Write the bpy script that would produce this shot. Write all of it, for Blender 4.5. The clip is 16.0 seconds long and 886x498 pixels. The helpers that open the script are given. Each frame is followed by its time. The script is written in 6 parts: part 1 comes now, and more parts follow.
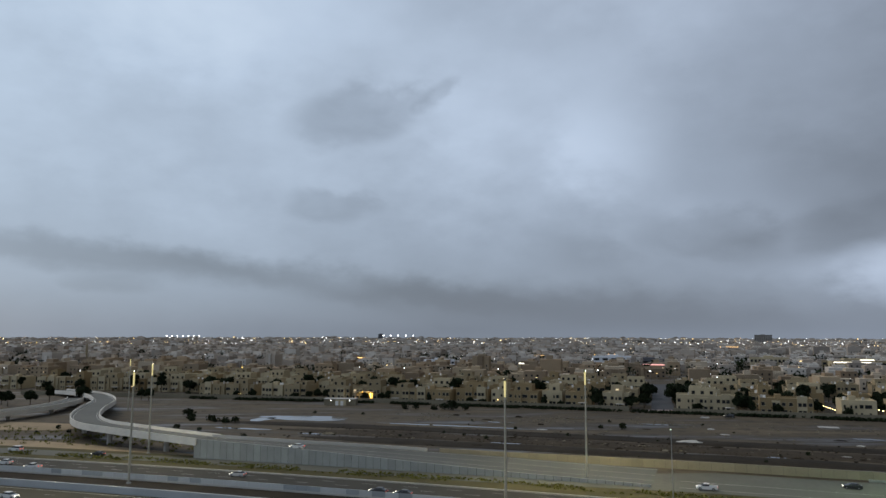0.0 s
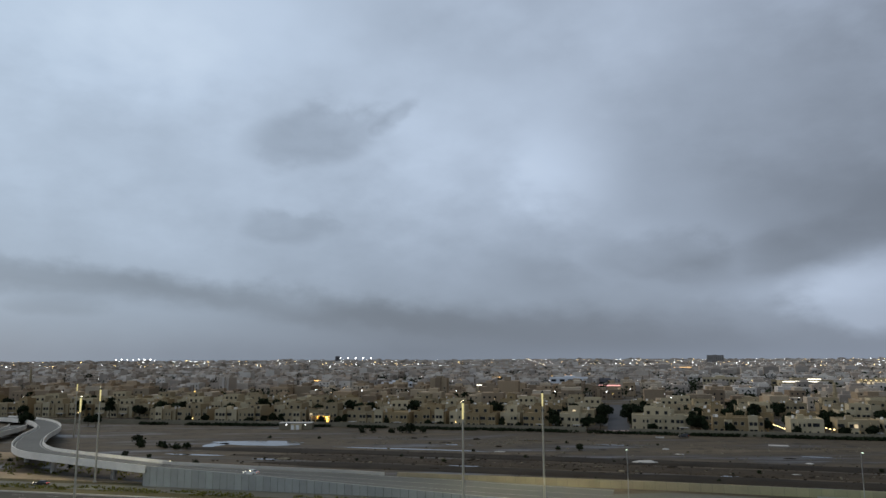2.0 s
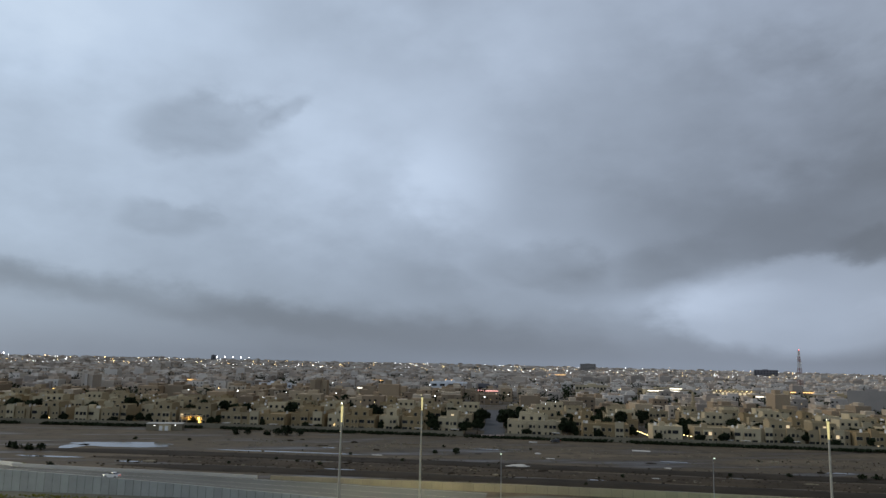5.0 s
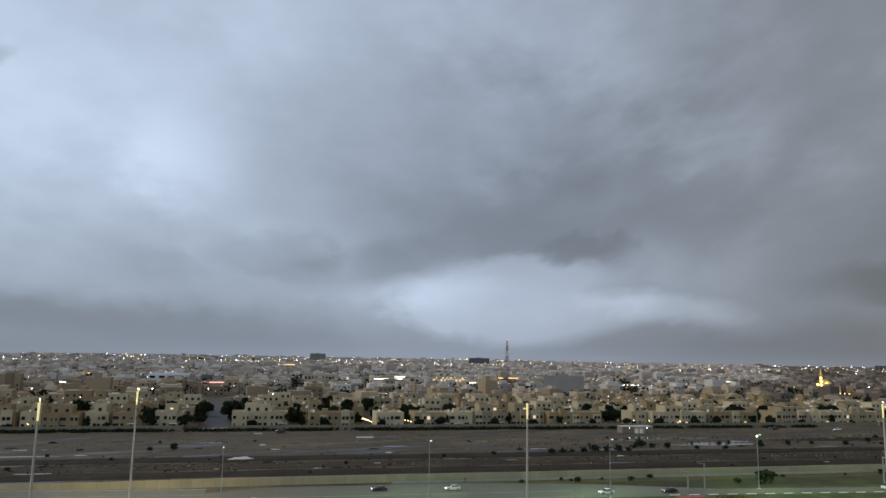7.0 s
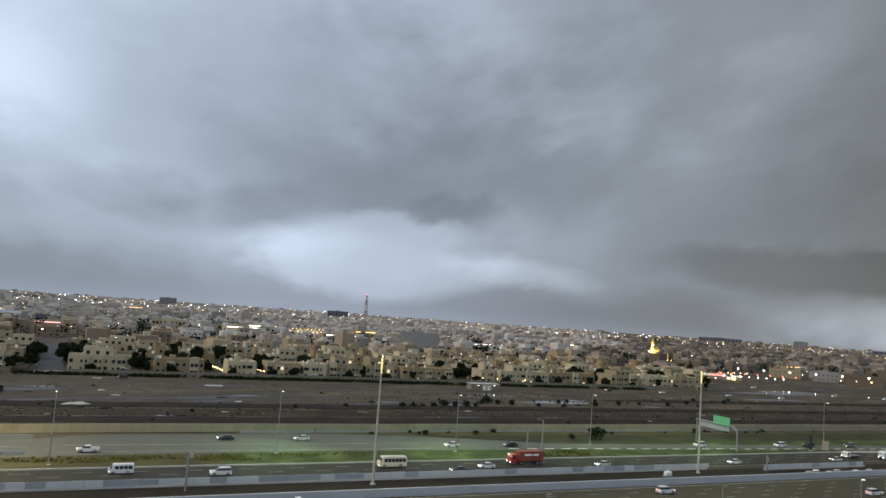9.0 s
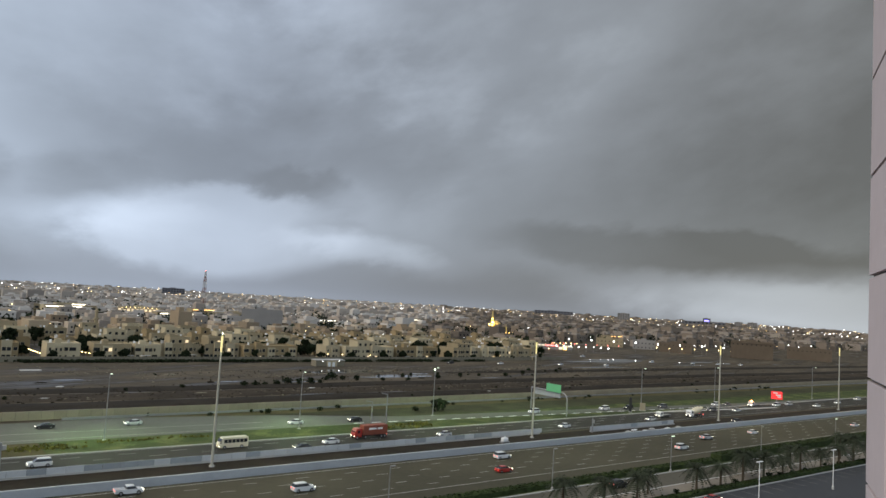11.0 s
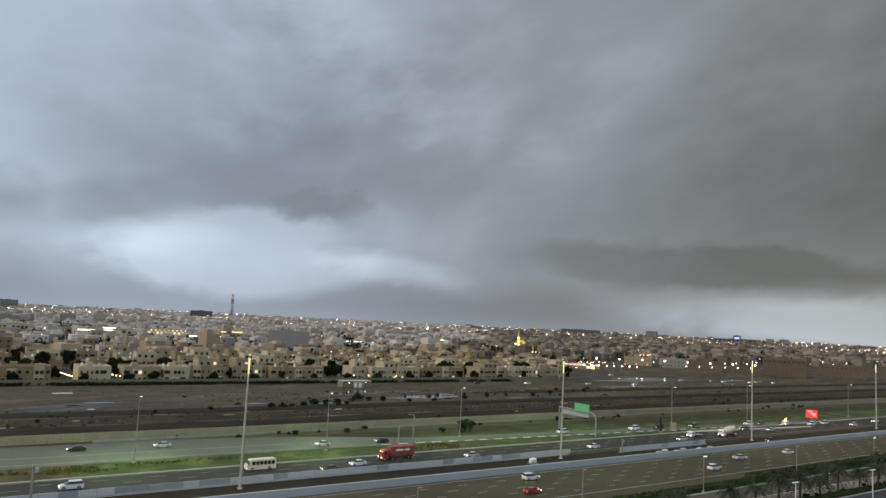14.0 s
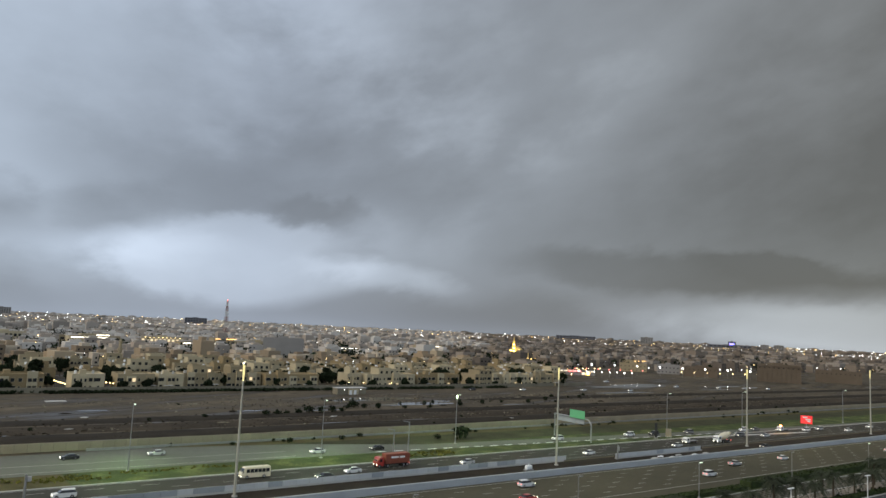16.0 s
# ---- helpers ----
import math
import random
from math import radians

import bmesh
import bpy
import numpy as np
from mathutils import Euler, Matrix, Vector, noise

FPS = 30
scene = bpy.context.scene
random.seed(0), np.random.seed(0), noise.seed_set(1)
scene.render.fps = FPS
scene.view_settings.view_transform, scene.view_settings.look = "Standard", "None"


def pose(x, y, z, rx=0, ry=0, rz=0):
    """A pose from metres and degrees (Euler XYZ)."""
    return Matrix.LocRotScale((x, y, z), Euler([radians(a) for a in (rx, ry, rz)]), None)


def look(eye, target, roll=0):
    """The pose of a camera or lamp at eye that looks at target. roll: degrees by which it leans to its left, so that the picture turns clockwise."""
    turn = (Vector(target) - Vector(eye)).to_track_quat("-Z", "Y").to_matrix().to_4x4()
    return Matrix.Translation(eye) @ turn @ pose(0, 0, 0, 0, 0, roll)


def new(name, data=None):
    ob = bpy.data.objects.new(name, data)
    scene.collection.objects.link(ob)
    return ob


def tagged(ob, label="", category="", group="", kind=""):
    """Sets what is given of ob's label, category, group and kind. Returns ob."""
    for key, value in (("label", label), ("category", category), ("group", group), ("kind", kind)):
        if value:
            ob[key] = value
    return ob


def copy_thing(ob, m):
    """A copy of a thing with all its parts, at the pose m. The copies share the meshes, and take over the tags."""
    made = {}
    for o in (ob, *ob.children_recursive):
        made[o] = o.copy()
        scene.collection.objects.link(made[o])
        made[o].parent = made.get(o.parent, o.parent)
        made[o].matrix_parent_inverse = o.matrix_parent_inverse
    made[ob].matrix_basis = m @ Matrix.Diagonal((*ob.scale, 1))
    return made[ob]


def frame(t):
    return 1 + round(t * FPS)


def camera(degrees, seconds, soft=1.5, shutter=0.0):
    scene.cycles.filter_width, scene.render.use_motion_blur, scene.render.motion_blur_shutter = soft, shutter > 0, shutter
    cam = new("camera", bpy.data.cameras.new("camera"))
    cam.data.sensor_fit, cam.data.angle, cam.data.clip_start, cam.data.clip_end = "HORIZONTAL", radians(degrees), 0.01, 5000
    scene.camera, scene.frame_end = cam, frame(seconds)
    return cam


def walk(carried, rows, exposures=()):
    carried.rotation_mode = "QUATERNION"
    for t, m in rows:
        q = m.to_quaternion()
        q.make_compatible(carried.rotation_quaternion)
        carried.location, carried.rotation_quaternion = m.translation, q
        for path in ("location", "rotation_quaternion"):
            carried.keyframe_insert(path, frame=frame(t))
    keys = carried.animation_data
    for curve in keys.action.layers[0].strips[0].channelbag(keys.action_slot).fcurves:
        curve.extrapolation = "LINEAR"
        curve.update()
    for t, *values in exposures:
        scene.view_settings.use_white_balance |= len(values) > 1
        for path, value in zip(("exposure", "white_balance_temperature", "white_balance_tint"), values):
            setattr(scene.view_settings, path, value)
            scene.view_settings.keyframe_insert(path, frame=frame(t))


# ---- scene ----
# the camera turns by hand at the rail of a twelfth floor: seconds, heading, tilt, lean in degrees
EYE = (0.0, 0.0, 40.0)
cam = camera(63.33, 16.0)
TURNS = [
    (0.0, -0.0, 6.69, 0.11),
    (0.5, 1.21, 6.89, -0.42),
    (1.0, 2.32, 7.4, -0.57),
    (1.5, 3.03, 7.97, -0.31),
    (2.0, 3.37, 8.41, -0.22),
    (2.5, 3.74, 8.73, -0.19),
    (3.0, 4.21, 9.01, 0.2),
    (3.2, 4.32, 9.1, 0.47),
    (4.25, 6.9, 9.1, 0.95),
    (5.3, 16.06, 8.54, 1.29),
    (5.5, 18.97, 8.58, 1.11),
    (6.0, 25.55, 8.62, 0.86),
    (6.5, 30.13, 8.5, 0.75),
    (7.0, 33.51, 8.38, 1.03),
    (7.5, 36.56, 7.73, 1.52),
    (8.0, 39.39, 6.9, 2.26),
    (8.5, 41.85, 6.0, 3.25),
    (9.0, 44.44, 5.31, 4.01),
    (9.5, 47.83, 4.75, 3.89),
    (10.0, 51.03, 4.42, 3.49),
    (10.2, 52.23, 4.42, 3.4),
    (11.4, 57.7, 4.1, 3.5),
    (12.3, 56.91, 4.21, 3.54),
    (12.5, 56.49, 4.35, 3.51),
    (13.0, 55.42, 4.92, 3.2),
    (13.5, 54.86, 5.42, 2.94),
    (14.0, 54.76, 5.64, 2.86),
    (14.5, 54.89, 5.78, 2.77),
    (15.0, 55.0, 5.92, 2.59),
    (15.5, 55.05, 6.07, 2.57),
    (16.0, 55.13, 6.18, 2.74),
]


def aim(heading, tilt, lean):
    return pose(*EYE, 90 + tilt, 0, -heading) @ pose(0, 0, 0, 0, 0, lean)


walk(cam, [(t, aim(h, p, l)) for t, h, p, l in TURNS], exposures=[(0.0, 0.10, 6580, 10), (3.2, 0.10, 6580, 10), (5.3, 0.18, 6580, 10), (7.0, 0.34, 6620, 10), (9.0, 0.55, 6700, 10), (10.2, 0.64, 6760, 10), (12.3, 0.62, 6850, 9), (16.0, 0.58, 6850, 9)])

# ---- sky and light ----
def calc(tree, op, a, b=None, c=None, clamp=False):
    n = tree.nodes.new("ShaderNodeMath")
    n.operation, n.use_clamp = op, clamp
    for k, v in enumerate((a, b, c)):
        if v is None:
            continue
        if isinstance(v, (int, float)):
            n.inputs[k].default_value = v
        else:
            tree.links.new(v, n.inputs[k])
    return n.outputs[0]


def fbm(tree, vector, scale, detail=5, rough=0.55):
    n = tree.nodes.new("ShaderNodeTexNoise")
    n.inputs["Scale"].default_value, n.inputs["Detail"].default_value, n.inputs["Roughness"].default_value = scale, detail, rough
    if vector is not None:
        tree.links.new(vector, n.inputs["Vector"])
    return n.outputs["Fac"]


def ramp(tree, fac, stops):
    n = tree.nodes.new("ShaderNodeValToRGB")
    el = n.color_ramp.elements
    while len(el) < len(stops):
        el.new(0.5)
    for e, (p, c) in zip(el, stops):
        e.position, e.color = p, (*c, 1)
    tree.links.new(fac, n.inputs[0])
    return n.outputs[0]


# cloud banks: azimuth, elevation, half width, half height, lighter or darker, slope (degrees), softness of the rim
CLOUDS_WEST = [
    (-6.3, 17.2, 5.2, 2.2, -0.11, 12, 0.3),
    (-0.6, 18.9, 1.6, 0.8, -0.09, 40, 0.5),
    (-9.2, 9.9, 3.2, 1.5, -0.08, 0, 0.4),
    (-25.0, 5.6, 12.0, 1.1, -0.13, -4, 0.7),
    (-9.0, 4.1, 11.0, 1.0, -0.08, -8, 0.8),
    (7.0, 2.3, 15.0, 1.2, -0.08, -3, 0.9),
    (-25.0, 3.6, 2.2, 0.6, -0.06, 0, 0.6),
    (-17.0, 23.5, 10.0, 4.5, 0.14, 10, 0.9),
    (-26.0, 8.5, 9.0, 3.0, -0.05, 0, 0.9),
    (4.0, 16.5, 7.5, 5.0, 0.09, 0, 0.9),
    (13.0, 14.0, 3.6, 3.2, 0.09, -20, 0.7),
]
CLOUDS_MIDDLE = [
    (37.0, 14.5, 20.0, 8.0, -0.10, -8, 0.35),
    (30.0, 20.0, 7.0, 6.0, -0.05, 30, 0.9),
    (27.0, 18.5, 8.0, 4.0, 0.07, 20, 0.9),
    (20.5, 7.6, 4.6, 1.9, -0.07, 0, 0.4),
    (26.0, 6.6, 5.0, 1.6, -0.05, 4, 0.4),
    (31.0, 7.6, 4.0, 1.6, -0.05, 0, 0.5),
    (11.5, 6.2, 3.2, 1.3, -0.05, 0, 0.7),
    (42.0, 11.0, 9.0, 3.2, -0.08, 8, 0.7),
    (45.2, 8.6, 3.6, 1.2, -0.08, 0, 0.4),
    (18.0, 20.0, 8.0, 6.0, 0.06, 0, 0.9),
    (39.5, 4.2, 9.8, 3.3, 0.15, 0, 0.2),
    (30.5, 4.8, 5.5, 1.0, 0.08, 2, 0.8),
]
CLOUDS_EAST = [
    (47.6, 5.2, 2.0, 0.8, -0.07, 0, 0.6),
    (49.6, 7.4, 2.6, 2.4, 0.08, -25, 0.7),
    (51.5, 3.4, 5.5, 1.1, 0.12, -8, 0.7),
    (62.0, 1.3, 13.0, 1.4, -0.11, 0, 0.8),
    (61.0, 11.0, 12.0, 2.6, 0.05, 38, 0.9),
    (52.0, 15.0, 10.0, 2.4, 0.04, 35, 0.9),
    (80.0, 11.0, 17.0, 7.0, -0.11, 8, 0.7),
    (75.0, 4.9, 14.0, 1.7, -0.11, -2, 0.3),
    (87.0, 1.0, 17.0, 1.9, 0.30, -2, 0.45),
    (84.5, 3.4, 4.5, 0.8, 0.09, 0, 0.7),
    (72.0, 21.0, 9.0, 1.8, 0.04, 32, 0.9),
]


def make_sky():
    world = bpy.data.worlds.new("overcast_evening")
    scene.world = world
    world.use_nodes = True
    tr = world.node_tree
    tr.nodes.clear()
    co = tr.nodes.new("ShaderNodeTexCoord").outputs["Generated"]
    sep = tr.nodes.new("ShaderNodeSeparateXYZ")
    tr.links.new(co, sep.inputs[0])
    x, y, z = sep.outputs
    az = calc(tr, "MULTIPLY", calc(tr, "ARCTAN2", x, y), 57.2958)
    el = calc(tr, "MULTIPLY", calc(tr, "ARCSINE", z), 57.2958)
    # broad billows, leaning with the wind towards the rain
    lean = calc(tr, "MULTIPLY_ADD", calc(tr, "MAXIMUM", calc(tr, "SUBTRACT", az, 42.0), 0.0), -0.22, el)
    flat = tr.nodes.new("ShaderNodeCombineXYZ")
    tr.links.new(calc(tr, "MULTIPLY", az, 0.062), flat.inputs[0])
    tr.links.new(calc(tr, "MULTIPLY", lean, 0.105), flat.inputs[1])
    big = fbm(tr, flat.outputs[0], 0.8, 3, 0.5)
    fine = fbm(tr, flat.outputs[0], 2.0, 5, 0.5)
    puffs = fbm(tr, flat.outputs[0], 5.0, 4, 0.55)
    wa = calc(tr, "MULTIPLY_ADD", fine, 7.0, calc(tr, "ADD", az, -3.5))
    wa = calc(tr, "MULTIPLY_ADD", puffs, 3.0, calc(tr, "ADD", wa, -1.5))
    # the warp shrinks towards the horizon, where the layers lie flat
    calm = calc(tr, "MULTIPLY_ADD", el, 0.075, 0.25, clamp=True)
    shift = calc(tr, "ADD", calc(tr, "MULTIPLY_ADD", big, 3.6, -1.8), calc(tr, "ADD", calc(tr, "MULTIPLY_ADD", fine, 2.6, -1.3), calc(tr, "MULTIPLY_ADD", puffs, 2.4, -1.2)))
    we = calc(tr, "MULTIPLY_ADD", shift, calm, el)
    # the light falls off from the clear west to the rain in the east
    v = calc(tr, "MULTIPLY_ADD", az, -0.0031, 0.605)
    v = calc(tr, "MAXIMUM", v, 0.26)
    v = calc(tr, "MINIMUM", v, 0.7)
    v = calc(tr, "SUBTRACT", v, calc(tr, "MULTIPLY", calc(tr, "MAXIMUM", calc(tr, "SUBTRACT", az, 35.0), 0.0), 0.0042))
    # the unseen sky behind the towers is brightened to light the town's facades
    v = calc(tr, "MULTIPLY_ADD", calc(tr, "MAXIMUM", calc(tr, "SUBTRACT", az, 95.0), 0.0), 0.0115, v)
    grain = calc(tr, "ADD", calc(tr, "MULTIPLY_ADD", big, 0.20, -0.10), calc(tr, "ADD", calc(tr, "MULTIPLY_ADD", fine, 0.16, -0.08), calc(tr, "MULTIPLY_ADD", puffs, 0.07, -0.035)))
    v = calc(tr, "MULTIPLY_ADD", grain, calc(tr, "MULTIPLY_ADD", el, 0.08, 0.3, clamp=True), v)
    low = calc(tr, "EXPONENT", calc(tr, "MULTIPLY", calc(tr, "MAXIMUM", el, 0.0), -0.19))
    depth = calc(tr, "MINIMUM", calc(tr, "MAXIMUM", calc(tr, "MULTIPLY_ADD", az, -0.0045, 0.34), 0.0), 0.34)
    v = calc(tr, "SUBTRACT", v, calc(tr, "MULTIPLY", low, depth))
    v = calc(tr, "ADD", v, calc(tr, "MULTIPLY", calc(tr, "EXPONENT", calc(tr, "MULTIPLY", calc(tr, "MAXIMUM", el, 0.0), -1.3)), 0.05))
    for a, e, w, h, s, slope, soft in CLOUDS_WEST + CLOUDS_MIDDLE + CLOUDS_EAST:
        c, d = math.cos(radians(slope)), math.sin(radians(slope))
        da, de = calc(tr, "SUBTRACT", wa, a), calc(tr, "SUBTRACT", we, e)
        p = calc(tr, "ADD", calc(tr, "MULTIPLY", da, c / w), calc(tr, "MULTIPLY", de, d / w))
        q = calc(tr, "ADD", calc(tr, "MULTIPLY", da, -d / h), calc(tr, "MULTIPLY", de, c / h))
        r = calc(tr, "SQRT", calc(tr, "MULTIPLY_ADD", p, p, calc(tr, "MULTIPLY", q, q)))
        rim = tr.nodes.new("ShaderNodeMapRange")
        rim.interpolation_type = "SMOOTHSTEP"
        for k, val in enumerate((1 - soft, 1 + soft, s, 0.0)):
            rim.inputs[k + 1].default_value = val
        tr.links.new(r, rim.inputs[0])
        v = calc(tr, "ADD", v, rim.outputs[0])
    cloud = ramp(tr, v, [(0.0, (0.083, 0.092, 0.102)), (0.3, (0.178, 0.207, 0.245)), (0.5, (0.31, 0.365, 0.437)), (0.72, (0.485, 0.57, 0.68)), (1.0, (0.69, 0.78, 0.88))])
    # bluer towards the clear west, browner towards the rain
    side = calc(tr, "MULTIPLY_ADD", az, 1 / 120, 0.28, clamp=True)
    tint = tr.nodes.new("ShaderNodeMixRGB")
    tint.blend_type = "MULTIPLY"
    tint.inputs[0].default_value = 1.0
    tr.links.new(cloud, tint.inputs[1])
    tr.links.new(ramp(tr, side, [(0.0, (0.94, 0.99, 1.04)), (0.62, (0.975, 0.985, 1.05)), (1.0, (1.06, 0.995, 0.92))]), tint.inputs[2])
    cloud = tint.outputs[0]
    sky = tr.nodes.new("ShaderNodeTexSky")
    sky.sky_type, sky.sun_disc, sky.sun_elevation, sky.sun_rotation = "NISHITA", False, radians(8), radians(-60)
    mix = tr.nodes.new("ShaderNodeMixRGB")
    mix.inputs[0].default_value = 0.97
    dim = tr.nodes.new("ShaderNodeVectorMath")
    dim.operation = "SCALE"
    dim.inputs["Scale"].default_value = 0.1
    tr.links.new(sky.outputs[0], dim.inputs[0])
    tr.links.new(dim.outputs[0], mix.inputs[1])
    tr.links.new(cloud, mix.inputs[2])
    bg = tr.nodes.new("ShaderNodeBackground")
    bg.inputs[1].default_value = 1.0
    tr.links.new(mix.outputs[0], bg.inputs[0])
    out = tr.nodes.new("ShaderNodeOutputWorld")
    tr.links.new(bg.outputs[0], out.inputs[0])


make_sky()
sun = new("sun", bpy.data.lights.new("sun", "SUN"))
sun.data.energy, sun.data.angle, sun.data.color = 1.0, radians(40), (1.0, 0.84, 0.62)
sun.matrix_world = look((-60, 40, 60), (0, 0, 0))


# ---- materials ----
def material(name, colour, rough=0.85, metal=0.0, vary=0.25, scale=0.3, fine=3.0, bump=0.0, tint=None, emit=None, power=0.0, per_object=0.0, per_island=None):
    """A surface with stains at one scale and grain at another; per_object and per_island vary its tone from piece to piece."""
    m = bpy.data.materials.new(name)
    m.use_nodes = True
    tr = m.node_tree
    b = tr.nodes["Principled BSDF"]
    b.inputs["Roughness"].default_value, b.inputs["Metallic"].default_value = rough, metal
    if rough > 0.6:
        b.inputs["Specular IOR Level"].default_value = 0.12
    co = tr.nodes.new("ShaderNodeTexCoord").outputs["Object"]
    f = calc(tr, "ADD", calc(tr, "MULTIPLY", fbm(tr, co, scale, 4), 0.65), calc(tr, "MULTIPLY", fbm(tr, co, fine, 3), 0.35))
    lo = [c * (1 - vary) for c in colour]
    hi = [min(1, c * (1 + vary)) for c in (tint or colour)]
    c = ramp(tr, f, [(0.3, lo), (0.5, colour), (0.7, hi)])
    if per_island:
        geo = tr.nodes.new("ShaderNodeNewGeometry")
        c2 = ramp(tr, geo.outputs["Random Per Island"], [(k / len(per_island), q) for k, q in enumerate(per_island)])
        tr.nodes[-1].color_ramp.interpolation = "CONSTANT"
        mul = tr.nodes.new("ShaderNodeMixRGB")
        mul.blend_type = "MULTIPLY"
        mul.inputs[0].default_value = 1
        tr.links.new(c, mul.inputs[1])
        tr.links.new(c2, mul.inputs[2])
        c = mul.outputs[0]
    if per_object:
        info = tr.nodes.new("ShaderNodeObjectInfo")
        hsv = tr.nodes.new("ShaderNodeHueSaturation")
        tr.links.new(calc(tr, "MULTIPLY_ADD", info.outputs["Random"], per_object, 1 - per_object / 2), hsv.inputs["Value"])
        tr.links.new(c, hsv.inputs["Color"])
        c = hsv.outputs[0]
    tr.links.new(c, b.inputs["Base Color"])
    if bump:
        bm_ = tr.nodes.new("ShaderNodeBump")
        bm_.inputs["Strength"].default_value = bump
        tr.links.new(f, bm_.inputs["Height"])
        tr.links.new(bm_.outputs[0], b.inputs["Normal"])
    if emit:
        b.inputs["Emission Color"].default_value = (*emit, 1)
        b.inputs["Emission Strength"].default_value = power
    return m


def glow(name, colour, power):
    m = bpy.data.materials.new(name)
    m.use_nodes = True
    b = m.node_tree.nodes["Principled BSDF"]
    b.inputs["Base Color"].default_value = (0.6, 0.6, 0.6, 1)
    b.inputs["Emission Color"].default_value = (*colour, 1)
    b.inputs["Emission Strength"].default_value = power
    return m


def make_sand():
    """Damp desert soil: pale dry crust, dark wet flats and long vehicle-track streaks."""
    m = material("damp_sand", (0.081, 0.065, 0.044), 0.9, vary=0.3, scale=0.02, fine=0.5, bump=0.2)
    tr = m.node_tree
    b = tr.nodes["Principled BSDF"]
    base = b.inputs["Base Color"].links[0].from_socket
    co = tr.nodes.new("ShaderNodeTexCoord").outputs["Object"]
    mp = tr.nodes.new("ShaderNodeMapping")
    mp.inputs["Rotation"].default_value, mp.inputs["Scale"].default_value = (0, 0, radians(19)), (0.012, 0.06, 1)
    tr.links.new(co, mp.inputs[0])
    wet = ramp(tr, fbm(tr, mp.outputs[0], 1.0, 6, 0.6), [(0.34, (0.36, 0.33, 0.30)), (0.47, (0.75, 0.74, 0.71)), (0.56, (1.0, 1.0, 1.0)), (0.68, (1.35, 1.36, 1.4))])
    spots = ramp(tr, fbm(tr, co, 0.16, 4, 0.65), [(0.33, (0.45, 0.45, 0.42)), (0.45, (1, 1, 1)), (0.8, (1.1, 1.08, 1.05))])
    last = base
    for layer in (wet, spots):
        mul = tr.nodes.new("ShaderNodeMixRGB")
        mul.blend_type = "MULTIPLY"
        mul.inputs[0].default_value = 1
        tr.links.new(last, mul.inputs[1])
        tr.links.new(layer, mul.inputs[2])
        last = mul.outputs[0]
    tr.links.new(last, b.inputs["Base Color"])
    gloss = ramp(tr, fbm(tr, mp.outputs[0], 1.0, 6, 0.6), [(0.36, (0.38, 0.38, 0.38)), (0.48, (0.8, 0.8, 0.8)), (0.6, (0.92, 0.92, 0.92))])
    tr.links.new(gloss, b.inputs["Roughness"])
    b.inputs["Specular IOR Level"].default_value = 0.2
    return m


SAND = make_sand()
OLIVE = material("dull_olive_verge", (0.044, 0.045, 0.024), 0.95, vary=0.45, scale=0.1, fine=1.2, bump=0.4)
DIRT = material("brown_disturbed_earth", (0.044, 0.034, 0.023), 0.9, vary=0.55, scale=0.06, fine=0.8, bump=0.4)
EARTH = material("dark_wet_earth", (0.025, 0.020, 0.014), 0.9, vary=0.5, scale=0.08, fine=0.9, bump=0.3)
ASPHALT = material("worn_asphalt", (0.062, 0.057, 0.038), 0.8, vary=0.3, scale=0.03, fine=0.7)
ASPHALT_NEW = material("dark_asphalt", (0.04, 0.038, 0.031), 0.75, vary=0.25, scale=0.05, fine=1.0)
PALE_ROAD = material("pale_dusty_asphalt", (0.108, 0.11, 0.096), 0.8, vary=0.25, scale=0.04, fine=0.8)
GRASS = material("verge_grass", (0.05, 0.066, 0.024), 0.95, vary=0.5, scale=0.12, fine=1.5, tint=(0.1, 0.11, 0.04), bump=0.5)
DRY_GRASS = material("dry_verge", (0.074, 0.066, 0.030), 0.95, vary=0.4, scale=0.1, fine=1.2, bump=0.4)
LEAF = material("leaf_green", (0.014, 0.021, 0.009), 0.8, vary=0.5, scale=0.4, fine=3, per_object=0.4)
HEDGE = material("clipped_hedge", (0.035, 0.05, 0.018), 0.85, vary=0.5, scale=0.6, fine=4, per_object=0.3)
BARK = material("bark", (0.09, 0.07, 0.05), 0.9, vary=0.3, fine=8)
CONCRETE = material("pale_concrete", (0.42, 0.41, 0.39), 0.8, vary=0.15, scale=0.12, fine=2.0, bump=0.05)
BARRIER = material("blue_grey_concrete", (0.38, 0.40, 0.415), 0.7, vary=0.12, scale=0.1, fine=2.0)
PANEL = material("grey_wall_panel", (0.29, 0.305, 0.295), 0.75, vary=0.12, scale=0.3, fine=3, per_object=0.15)
BEIGE = material("beige_wall_panel", (0.27, 0.235, 0.17), 0.8, vary=0.12, scale=0.2, fine=2, per_object=0.15)
BOUND = material("rendered_boundary_wall", (0.20, 0.178, 0.132), 0.85, vary=0.2, scale=0.1, fine=1.0)
MAST_STEEL = material("weathered_pale_steel", (0.42, 0.40, 0.33), 0.5, 0.2, vary=0.2, scale=0.4)
STEEL = material("galvanised_steel", (0.3, 0.3, 0.3), 0.45, 0.6, vary=0.15, scale=0.5)
WHITE = material("white_paint", (0.75, 0.75, 0.74), 0.6, vary=0.06)
MARK = material("road_marking", (0.38, 0.38, 0.36), 0.6, vary=0.3, scale=0.4, fine=2)
WATER = material("puddle_water", (0.05, 0.05, 0.05), 0.06, vary=0.2)
DARK = material("dark_plastic", (0.02, 0.02, 0.02), 0.5)
